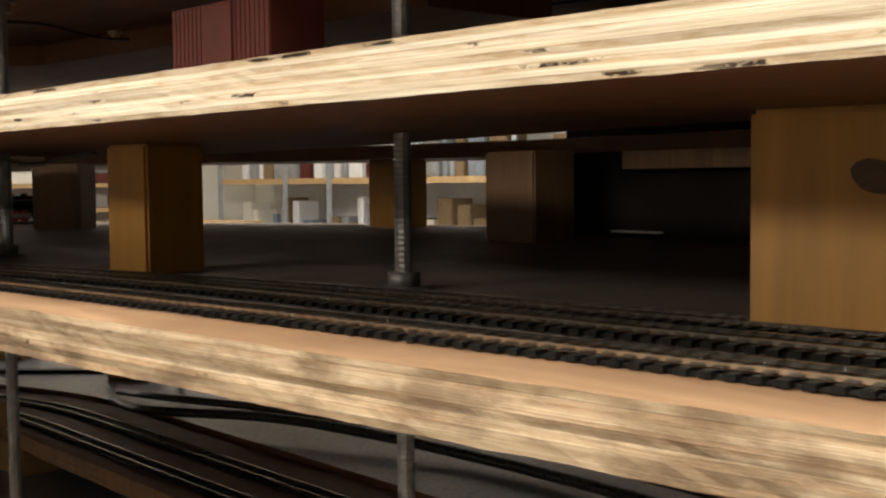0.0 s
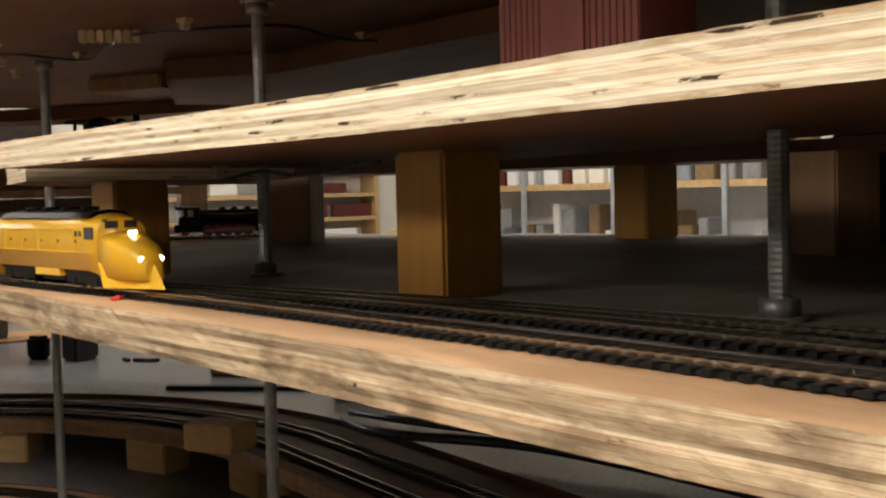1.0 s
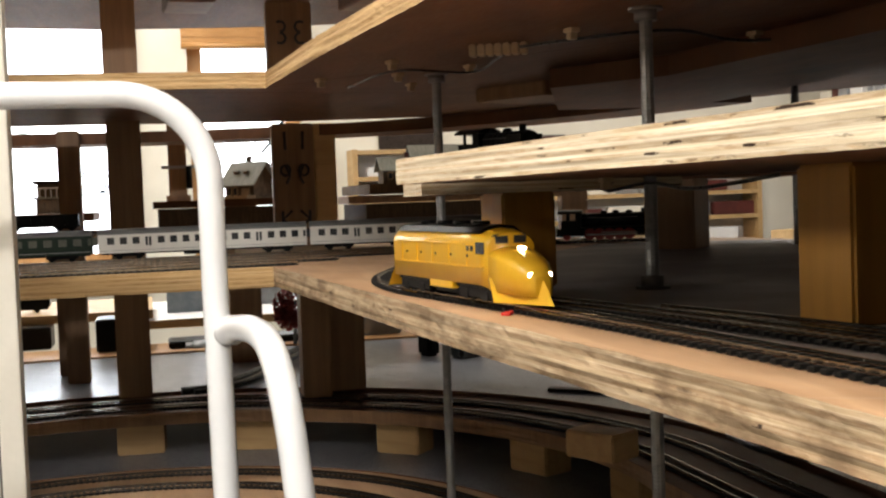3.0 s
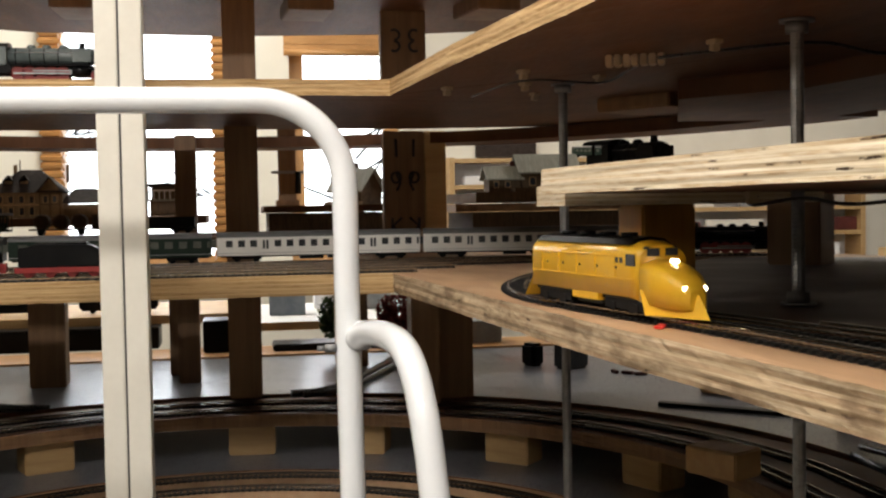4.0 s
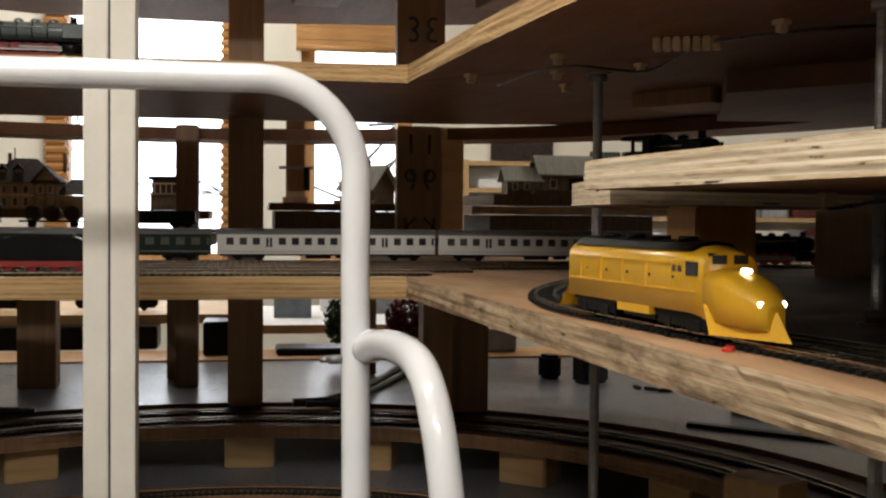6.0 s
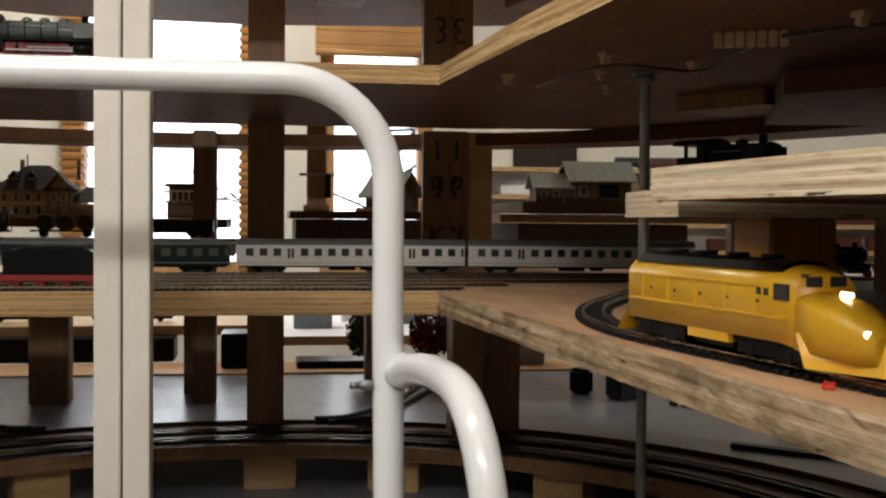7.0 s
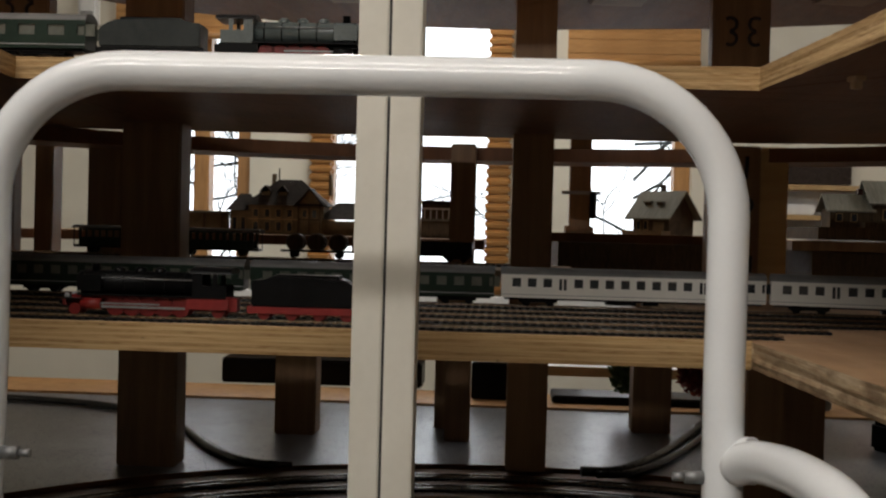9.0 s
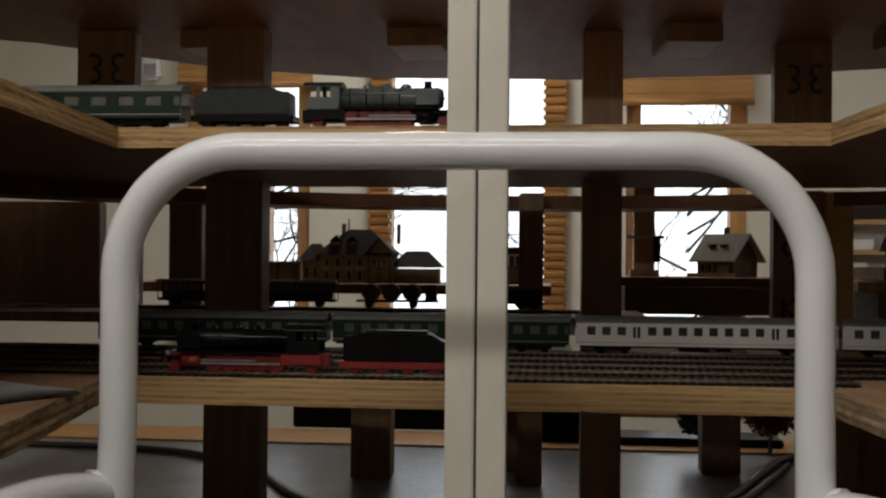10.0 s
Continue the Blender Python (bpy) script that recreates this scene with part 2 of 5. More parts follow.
CABLE = surface("black_cable_sheath", (0.012, 0.012, 0.013), (0.03, 0.03, 0.03), 0.3, bump=0.02)
CLIPM = surface("beige_cable_clip", (0.48, 0.36, 0.22), (0.60, 0.47, 0.31), 0.5, scale=60)
REDTREE = surface("red_foliage", (0.13, 0.015, 0.015), (0.26, 0.04, 0.03), 0.8, scale=120, bump=0.2)
GREENTREE = surface("green_foliage", (0.03, 0.06, 0.015), (0.08, 0.12, 0.03), 0.8, scale=120, bump=0.2)
REDPL = surface("red_plastic", (0.6, 0.03, 0.02), (0.72, 0.06, 0.04), 0.4)
GREYPL = surface("grey_plastic", (0.25, 0.26, 0.27), (0.36, 0.37, 0.38), 0.5)
BLUEGREY = surface("blue_grey_box", (0.16, 0.2, 0.24), (0.26, 0.3, 0.34), 0.6)


# ---- mesh tools ----
def box(bm, x0, x1, y0, y1, z0, z1, mat=0, bevel=0.0):
    vs = [bm.verts.new((x, y, z)) for z in (z0, z1) for y in (y0, y1) for x in (x0, x1)]
    fs = []
    for q in ((0, 2, 3, 1), (4, 5, 7, 6), (0, 1, 5, 4), (2, 6, 7, 3), (0, 4, 6, 2), (1, 3, 7, 5)):
        f = bm.faces.new([vs[i] for i in q])
        f.material_index = mat
        fs.append(f)
    if bevel:
        es = list({e for f in fs for e in f.edges})
        bmesh.ops.bevel(bm, geom=es, offset=bevel, segments=2, affect="EDGES")
    return fs


def prism(bm, pts, z0, z1, mats=(0, 0, 0)):
    """Upright prism over an outline; mats: top, side, underside."""
    lo = [bm.verts.new((p[0], p[1], z0)) for p in pts]
    hi = [bm.verts.new((p[0], p[1], z1)) for p in pts]
    f = bm.faces.new(hi)
    f.material_index = mats[0]
    f = bm.faces.new(lo[::-1])
    f.material_index = mats[2]
    for i in range(len(pts)):
        j = (i + 1) % len(pts)
        f = bm.faces.new((lo[i], lo[j], hi[j], hi[i]))
        f.material_index = mats[1]


def extrude_y(bm, prof, y0, y1, mat=0):
    """Profile in x, z pushed along y."""
    a = [bm.verts.new((x, y0, z)) for x, z in prof]
    b = [bm.verts.new((x, y1, z)) for x, z in prof]
    fs = [bm.faces.new(a), bm.faces.new(b[::-1])]
    for i in range(len(prof)):
        j = (i + 1) % len(prof)
        fs.append(bm.faces.new((a[j], a[i], b[i], b[j])))
    for f in fs:
        f.material_index = mat


def sweep(bm, path, radius, seg=10, mat=0, cap=True):
    """Round tube along a list of points; radius may be a list."""
    path = [Vector(p) for p in path]
    rings = []
    up = Vector((0, 0, 1))
    for i, p in enumerate(path):
        d = (path[min(i + 1, len(path) - 1)] - path[max(i - 1, 0)]).normalized()
        ref = up if abs(d.z) < 0.95 else Vector((1, 0, 0))
        if i == 0:
            u = d.cross(ref).normalized()
        else:
            u = (u - d * u.dot(d)).normalized()
        v = d.cross(u)
        r = radius[i] if isinstance(radius, (list, tuple)) else radius
        rings.append([bm.verts.new(p + r * (math.cos(2 * math.pi * k / seg) * u + math.sin(2 * math.pi * k / seg) * v)) for k in range(seg)])
    for a, b in zip(rings, rings[1:]):
        for k in range(seg):
            f = bm.faces.new((a[k], a[(k + 1) % seg], b[(k + 1) % seg], b[k]))
            f.material_index, f.smooth = mat, True
    if cap:
        for r in (rings[0][::-1], rings[-1]):
            bm.faces.new(r).material_index = mat


def cyl(bm, a, b, radius, seg=14, mat=0):
    sweep(bm, [a, b], radius, seg, mat)


def spline(pts, step):
    """Catmull-Rom through the points, sampled about every step."""
    P = [np.array(p, float) for p in pts]
    P = [2 * P[0] - P[1]] + P + [2 * P[-1] - P[-2]]
    out = []
    for i in range(1, len(P) - 2):
        k = max(2, int(np.linalg.norm(P[i + 1] - P[i]) / step * 3))
        for t in np.linspace(0, 1, k, endpoint=False):
            a, b, c, d = P[i - 1:i + 3]
            out.append(0.5 * (2 * b + (c - a) * t + (2 * a - 5 * b + 4 * c - d) * t * t + (3 * b - a - 3 * c + d) * t ** 3))
    out.append(P[-2])
    out = np.array(out)
    s = np.r_[0, np.cumsum(np.linalg.norm(np.diff(out, axis=0), axis=1))]
    g = np.linspace(0, s[-1], max(2, int(s[-1] / step) + 1))
    return np.stack([np.interp(g, s, out[:, k]) for k in range(out.shape[1])], 1)


def mesh_of(name, bm, mats, smooth_angle=None):
    bmesh.ops.recalc_face_normals(bm, faces=bm.faces[:])
    me = bpy.data.meshes.new(name)
    bm.to_mesh(me)
    bm.free()
    for m in mats if isinstance(mats, (list, tuple)) else [mats]:
        me.materials.append(m)
    return me


def part(name, bm, mats, parent, label=""):
    ob = new(name, mesh_of(name, bm, mats))
    ob.parent = parent
    if label:
        tagged(ob, label)
    return ob


def thing(name, bm, mats, label, category, group="", kind=""):
    return tagged(new(name, mesh_of(name, bm, mats)), label, category, group, kind)


def empty(name, m, label, category, group=""):
    ob = new(name)
    ob.empty_display_size = 0.02
    ob.matrix_world = m
    return tagged(ob, label, category, group)


def B(*boxes, bevel=0.0):
    bm = bmesh.new()
    for b in boxes:
        box(bm, *b[:6], mat=b[6] if len(b) > 6 else 0, bevel=bevel)
    return bm


# ---- room ----
def room():
    X0, X1, Y0, Y1, H = -4.6, 2.2, -3.2, 3.0, 2.6
    thing("floor", B((X0 - 0.2, X1 + 0.2, Y0 - 0.2, Y1 + 0.2, -0.1, 0)), FLOOR_M, "grey lino floor of the layout room", "floor", kind="structure")
    thing("ceiling", B((X0 - 0.2, X1 + 0.2, Y0 - 0.2, Y1 + 0.2, H, H + 0.1)), CEILING_M, "white painted room ceiling", "ceiling", kind="structure")
    thing("wall_east", B((X1, X1 + 0.2, Y0, Y1, 0, H)), WALL, "cream painted plain wall", "wall", kind="structure")
    thing("wall_south", B((X0, X1, Y0 - 0.2, Y0, 0, H)), WALL, "cream painted plain wall", "wall", kind="structure")
    thing("wall_north", B((X0, X1, Y1, Y1 + 0.2, 0, H)), WALL, "cream painted wall behind the cabinets", "wall", kind="structure")
    # window wall with three openings
    holes = [(-1.30, -0.835, 1.02, 2.08), (-0.60, 0.065, 1.02, 2.08), (0.285, 0.705, 1.02, 2.08)]
    ys = [Y0] + [v for h in holes for v in h[:2]] + [Y1]
    bm = bmesh.new()
    for i in range(0, len(ys), 2):
        box(bm, X0 - 0.2, X0, ys[i], ys[i + 1], 0, H)
    for a, b, z0, z1 in holes:
        box(bm, X0 - 0.2, X0, a, b, 0, z0)
        box(bm, X0 - 0.2, X0, a, b, z1, H)
    thing("wall_west", bm, WALL, "cream painted window wall", "wall", kind="structure")
    for k, (a, b, z0, z1) in enumerate(holes):
        w = empty(f"window_{k + 1}", Matrix.Translation((X0 - 0.1, (a + b) / 2, z0)), "orange wooden window with bright overcast daylight", "window")
        w["kind"] = "structure"
        hw, hh, f = (b - a) / 2, z1 - z0, 0.055
        bm = B((-0.03, 0.05, -hw, -hw + f, 0, hh), (-0.03, 0.05, hw - f, hw, 0, hh), (-0.03, 0.05, -hw + f, hw - f, 0, f), (-0.03, 0.05, -hw + f, hw - f, hh - f, hh), bevel=0.004)
        part("window_frame", bm, OAK, w)
        if k == 0:
            part("window_frame", B((-0.03, 0.05, 0.02, 0.075, f, hh - f), bevel=0.004), OAK, w)
        g = part("pane", B((-0.004, 0.004, -hw + f, hw - f, f, hh - f)), GLASS, w)
        g.visible_shadow = False
        part("window_sill", B((0.05, 0.17, -hw - 0.03, hw + 0.03, -0.03, 0.0), bevel=0.004), PAPER, w)
    # daylight behind
    bm = B((-9.0, -8.95, -6, 6, -1, 5))
    thing("backdrop", bm, SKYWHITE, "plain overcast sky outside the windows", "backdrop", kind="structure")
    # half-open wooden slat shutters at the middle window
    for y0, y1 in ((-0.615, -0.535), (-0.005, 0.080)):
        s = empty("louvre_shutter", Matrix.Translation((-4.57, y0, 1.05)), "orange wooden slatted shutter folded beside the window", "shutter", "shutters")
        for k in range(34):
            bm = B((-0.012, 0.03, 0, y1 - y0, 0, 0.0265), bevel=0.007)
            o = part("slat", bm, BAMBOO, s) if k == 0 else new("slat", first)
            if k == 0:
                first = o.data
            o.parent = s
            o.matrix_basis = pose(0, 0, 0.03 * k, 0, 18, 0)
    # rolled bamboo blind at the third window
    for yc, zb, hw in ((0.49, 1.838, 0.225), (-1.065, 1.905, 0.245)):
        b = empty("bamboo_blind", Matrix.Translation((-4.565, yc, zb)), "brown wooden slat blind half rolled up", "blind", "blinds")
        for k in range(9):
            bm = B((-0.004, 0.006, -hw, hw, 0, 0.0255), bevel=0.002)
            o = part("slat", bm, BAMBOO, b)
            o.location = (0.002 * (k % 2), 0, 0.024 * k)
        bm = bmesh.new()
        cyl(bm, (0.01, -hw, -0.006), (0.01, hw, -0.006), 0.012)
        part("bottom_rail", bm, BAMBOO, b)
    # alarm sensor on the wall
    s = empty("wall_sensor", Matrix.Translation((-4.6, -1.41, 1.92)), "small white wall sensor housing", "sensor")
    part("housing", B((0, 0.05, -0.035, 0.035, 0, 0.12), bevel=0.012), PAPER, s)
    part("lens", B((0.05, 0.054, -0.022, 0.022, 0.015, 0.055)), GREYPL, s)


def bare_tree(x, y, z, h, seed):
    rnd = random.Random(seed)
    t = empty("bare_tree", Matrix.Translation((x, y, z)), "leafless winter tree outside the window", "tree", "trees")
    bm = bmesh.new()

    def limb(p, d, length, r, depth):
        pts, rr = [p], [r]
        for k in range(4):
            d = (d + Vector((rnd.uniform(-0.1, 0.1), rnd.uniform(-0.28, 0.28), rnd.uniform(-0.18, 0.22)))).normalized()
            p = p + d * length / 4
            pts.append(p)
            rr.append(r * (1 - 0.13 * (k + 1)))
        sweep(bm, pts, rr, 5)
        if depth:
            for k in range(4 if depth > 1 else 5):
                q = pts[rnd.randint(1, 4)]
                nd = (d + Vector((rnd.uniform(-0.3, 0.3), rnd.uniform(-1.1, 1.1), rnd.uniform(-0.5, 0.8)))).normalized()
                limb(q, nd, length * rnd.uniform(0.5, 0.8), r * 0.62, depth - 1)

    limb(Vector((0, 0, 0)), Vector((0, 0.1, 1)), h, 0.022, 0)
    part("trunk", bm, BARK, t)
    bm = bmesh.new()
    for k in range(12):
        limb(Vector((0, 0.03, h * (0.42 + 0.05 * k))), Vector((0, rnd.choice((-1, 1)) * rnd.uniform(0.5, 1), rnd.uniform(0.1, 0.7))).normalized(), h * 0.33, 0.0095, 3)
    part("branches", bm, BARK, t)


# ---- plywood decks ----
def deck(name, outline, z0, z1, mats, label, rag=0.0, rows=6, step=0.008, seed=1):
    """A plywood sheet over an outline with a slightly torn, layered cut edge."""
    rnd = np.random.RandomState(seed)
    P = []
    for i, (a, b) in enumerate(zip(outline, outline[1:] + outline[:1])):
        a, b = np.array(a), np.array(b)
        n = max(1, int(np.linalg.norm(b - a) / step)) if rag else 1
        P += [a + (b - a) * k / n for k in range(n)]
    P = np.array(P)
    n = len(P)
    T = np.roll(P, -1, 0) - np.roll(P, 1, 0)
    T /= np.linalg.norm(T, axis=1)[:, None] + 1e-9
    N = np.stack([T[:, 1], -T[:, 0]], 1)
    s = np.r_[0, np.cumsum(np.linalg.norm(np.diff(P, axis=0), axis=1))]
    bm = bmesh.new()
    rings = []
    for r in range(rows + 1):
        z = z0 + (z1 - z0) * r / rows
        off = np.zeros(n)
        if rag:
            for f in (9.0, 31.0, 90.0):
                ph = rnd.uniform(0, 6.28, 3)
                off += rag * (np.sin(s * f + ph[0]) * np.sin(s * f * 0.37 + ph[1])) * (14 / (f + 5))
            off += rnd.normal(0, rag * 0.25, n)
            off -= abs(rnd.normal(0, rag * 0.3)) * (r not in (0, rows))
        dz = rnd.normal(0, rag * 0.25, n) if rag and r in (0, rows) else np.zeros(n)
        Q = P + N * off[:, None]
        rings.append([bm.verts.new((q[0], q[1], z + d)) for q, d in zip(Q, dz)])
    bm.faces.new(rings[-1]).material_index = 0
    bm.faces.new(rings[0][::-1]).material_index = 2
    for a, b in zip(rings, rings[1:]):
        for i in range(n):
            j = (i + 1) % n
            f = bm.faces.new((a[i], a[j], b[j], b[i]))
            f.material_index = 1
    return thing(name, bm, mats, label, "layout deck", kind="structure")


def arc(cx, cy, r, a0, a1, n=40):
    return [(cx + r * math.cos(radians(a0 + (a1 - a0) * k / n)), cy + r * math.sin(radians(a0 + (a1 - a0) * k / n))) for k in range(n + 1)]


CX, CY = -1.39, 0.05
ZD = 1.160


def decks():
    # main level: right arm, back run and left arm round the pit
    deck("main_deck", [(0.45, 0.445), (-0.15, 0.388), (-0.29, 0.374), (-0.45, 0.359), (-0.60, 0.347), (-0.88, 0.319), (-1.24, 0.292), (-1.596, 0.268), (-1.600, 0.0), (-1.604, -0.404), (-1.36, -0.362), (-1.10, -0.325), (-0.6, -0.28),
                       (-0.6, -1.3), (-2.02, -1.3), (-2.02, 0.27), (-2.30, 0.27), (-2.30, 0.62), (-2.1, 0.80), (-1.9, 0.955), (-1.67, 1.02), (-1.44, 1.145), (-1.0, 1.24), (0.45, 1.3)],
         ZD - 0.023, ZD, [PLY_TOP, EDGE_ROUGH, PLY_SHADED], "brown plywood main deck with a rough splintered edge", rag=0.0008, rows=7)
    # smooth facing on the back run
    bm = bmesh.new()
    box(bm, -1.600, -1.594, -0.402, 0.266, ZD - 0.024, ZD + 0.001)
    thing("deck_fascia", bm, [EDGE_CLEAN], "smooth light plywood fascia on the deck edge", "trim", kind="structure")
    # dark covering sheet on the right arm, behind the near tracks
    bm = bmesh.new()
    prism(bm, [(0.4, 0.478), (-0.14, 0.432), (-0.5, 0.397), (-0.7, 0.379), (-0.85, 0.362), (-0.97, 0.348), (-1.04, 0.372), (-1.2, 0.41), (-1.45, 0.5), (-1.8, 0.78), (-1.66, 0.985), (-1.42, 1.11), (-1.0, 1.2), (0.4, 1.26)], ZD + 0.0001, ZD + 0.0005)
    thing("sheet", bm, PLY_DARK, "dark brown sheet covering the inner deck", "covering", kind="structure")
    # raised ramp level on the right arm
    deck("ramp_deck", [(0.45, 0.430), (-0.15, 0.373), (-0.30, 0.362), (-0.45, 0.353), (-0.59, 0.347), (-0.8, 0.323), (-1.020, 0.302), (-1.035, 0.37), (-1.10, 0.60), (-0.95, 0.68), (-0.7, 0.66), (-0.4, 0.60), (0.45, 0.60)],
         1.2490, 1.2675, [PLY_TOP, EDGE_PALE, PLY_SHADED], "pale plywood ramp deck with torn layered edge", rag=0.0004, rows=7, seed=4)
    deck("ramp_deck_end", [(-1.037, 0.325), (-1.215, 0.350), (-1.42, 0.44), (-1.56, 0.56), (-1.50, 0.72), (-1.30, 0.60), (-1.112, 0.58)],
         1.2400, 1.2580, [PLY_TOP, EDGE_PALE, PLY_SHADED], "pale plywood end piece of the ramp deck", rag=0.0004, rows=6, seed=7)
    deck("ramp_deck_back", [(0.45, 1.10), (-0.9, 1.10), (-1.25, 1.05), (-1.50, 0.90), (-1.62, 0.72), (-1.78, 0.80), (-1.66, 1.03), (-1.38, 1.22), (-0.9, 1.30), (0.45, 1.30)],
         1.2505, 1.2685, [PLY_TOP, PLY_SHADED, PLY_SHADED], "brown plywood back curve of the ramp", rag=0.001, rows=3, seed=8)
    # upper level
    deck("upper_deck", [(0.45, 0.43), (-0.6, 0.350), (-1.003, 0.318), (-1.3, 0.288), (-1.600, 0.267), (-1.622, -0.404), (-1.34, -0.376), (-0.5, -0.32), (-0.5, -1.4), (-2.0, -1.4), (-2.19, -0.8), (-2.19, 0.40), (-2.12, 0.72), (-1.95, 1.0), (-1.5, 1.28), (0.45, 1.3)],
         1.380, 1.400, [PLY_TOP, EDGE_CLEAN, PLY_SHADED], "brown plywood upper deck with pale layered edge", rag=0.0007, rows=7, seed=5)
    deck("upper_ring", arc(-1.5, 0.0, 0.98, 100, 260) + arc(-1.5, 0.0, 0.86, 260, 100), 1.358, 1.378, [PLY_TOP, PLY_SHADED, PLY_SHADED], "curved brown plywood ring under the upper deck", rag=0.0005, rows=2, seed=6)
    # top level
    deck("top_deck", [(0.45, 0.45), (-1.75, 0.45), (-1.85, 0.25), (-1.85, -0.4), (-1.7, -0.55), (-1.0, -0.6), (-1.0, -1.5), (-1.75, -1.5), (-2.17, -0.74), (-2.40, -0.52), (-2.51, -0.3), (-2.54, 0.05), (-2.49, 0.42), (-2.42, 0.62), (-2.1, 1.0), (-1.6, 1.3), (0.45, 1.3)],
         1.590, 1.610, [PLY_TOP, EDGE_CLEAN, PLY_SHADED], "brown plywood top deck seen from below", rag=0.0007, rows=3, seed=9)
    # elevated back track strip and station shelf
    deck("back_strip", [(-2.06, -1.2), (-2.06, 0.15), (-2.32, 0.15), (-2.32, -1.2)], 1.186, 1.200, [PLY_TOP, PINE_DARK, PLY_SHADED], "narrow brown plywood strip for the back track", rows=1)
    deck("station_shelf", [(-2.47, 0.13), (-2.47, 0.45), (-2.75, 0.45), (-2.75, 0.13)], 1.236, 1.250, [PLY_TOP, PLY_SHADED, PLY_SHADED], "brown plywood shelf under the small station", rows=1)
    deck("station_shelf", [(-2.45, -0.75), (-2.45, 0.02), (-2.75, 0.02), (-2.75, -0.75)], 1.218, 1.234, [PLY_TOP, PLY_SHADED, PLY_SHADED], "brown plywood shelf under the large station", rows=1)
    deck("goods_shelf", [(-2.42, 0.545), (-2.42, 0.90), (-2.75, 0.92), (-2.75, 0.545)], 1.250, 1.270, [HUT, HUT, PLY_SHADED], "dark timber platform under the goods shed", rows=1)
    deck("goods_shelf", [(-2.40, 0.50), (-2.40, 0.95), (-2.78, 0.97), (-2.78, 0.50)], 1.232, 1.247, [PLY_TOP, PINE_DARK, PLY_SHADED], "brown plywood shelf with a pale edge", rows=1)
    deck("shelf_riser", [(-2.44, 0.14), (-2.44, 0.40), (-2.7, 0.40), (-2.7, 0.14)], 1.19, 1.235, [HUT, HUT, HUT], "dark timber riser below the shelf", rows=1)
    deck("shelf_riser", [(-2.43, 0.54), (-2.43, 0.86), (-2.7, 0.86), (-2.7, 0.54)], 1.165, 1.23, [HUT, HUT, HUT], "dark timber riser below the shelf", rows=1)
    # lower tables and the helix rings
    deck("grey_table", arc(CX, CY, 0.765, 90, 262) + [(-1.5, -1.6), (-2.66, -1.6), (-2.66, 1.7), (0.5, 1.7), (0.5, CY + 0.765)], 0.910, 0.930, [GREY_TABLE, PLY_SHADED, PLY_SHADED], "grey sheeted table under the main deck", rows=1)
    deck("table_strip", [(-2.662, -1.6), (-2.662, 1.5), (-2.83, 1.5), (-2.83, -1.6)], 0.912, 0.934, [OAK, OAK, PLY_SHADED], "bare orange wood strip behind the table", rows=1)
    # ring top and edge take darker colours for the shade of the arms above
    deck("helix_ring", arc(CX, CY, 0.60, 84, 262, 90) + arc(CX, CY, 0.760, 262, 90, 90) + [(0.5, CY + 0.760), (0.5, CY + 0.60)], 0.905, 0.924, [PLY_SHADED, PINE_DARK, PLY_SHADED], "curved plywood ring carrying two tracks", rag=0.0006, rows=5, seed=11)
    deck("lower_table", arc(CX, CY, 0.515, 90, 262) + [(-1.5, -1.6), (-2.8, -1.6), (-2.8, 1.7), (0.5, 1.7), (0.5, CY + 0.515)], 0.838, 0.857, [GREY_TABLE, PLY_SHADED, PLY_SHADED], "grey sheeted lower table beneath the helix", rows=1)
    deck("lower_ring", arc(CX, CY, 0.33, 84, 262, 80) + arc(CX, CY, 0.512, 262, 90, 80) + [(0.5, CY + 0.512), (0.5, CY + 0.33)], 0.838, 0.856, [PLY_TOP, PINE_DARK, PLY_SHADED], "curved brown plywood lower ring", rag=0.0006, rows=4, seed=12)
    # shelf behind the posts
    deck("back_bench", [(-2.9, -1.6), (-2.9, 0.12), (-3.3, 0.12), (-3.3, -1.6)], 0.985, 1.005, [PINE_PALE, PINE_PALE, PLY_SHADED], "pinkish wooden bench board below the window", rows=1)
    deck("back_bench", [(-2.95, 0.10), (-2.95, 1.9), (-3.5, 1.9), (-3.5, 0.10)], 0.955, 0.975, [PAPER, PINE_PALE, PLY_SHADED], "white topped bench below the window", rows=1)


# ---- posts and blocks ----
def wood_block(x, y, z0, z1, sx, sy, rz, mat, label, name="wooden_block", cat="wood block", group="", knot=None):
    bm = B((-sx / 2, sx / 2, -sy / 2, sy / 2, 0, z1 - z0), bevel=0.002)
    ob = thing(name, bm, mat, label, cat, group)
    ob.matrix_world = pose(x, y, z0, 0, 0, rz)
    if knot:
        bm = bmesh.new()
        kx, kz, kr = knot
        for k, (r, d) in enumerate(((kr, 0.0006), (kr * 0.6, 0.0012))):
            vs = [bm.verts.new((kx + r * math.cos(a) * (1.2 + 0.16 * math.sin(3 * a + k)), -sy / 2 - d, kz + r * math.sin(a) * (0.95 + 0.15 * math.cos(2 * a + 1)))) for a in np.linspace(0, 2 * math.pi, 16, endpoint=False)]
            bm.faces.new(vs)
        part("knot", bm, KNOT, ob, "dark round pine knot")
    return ob


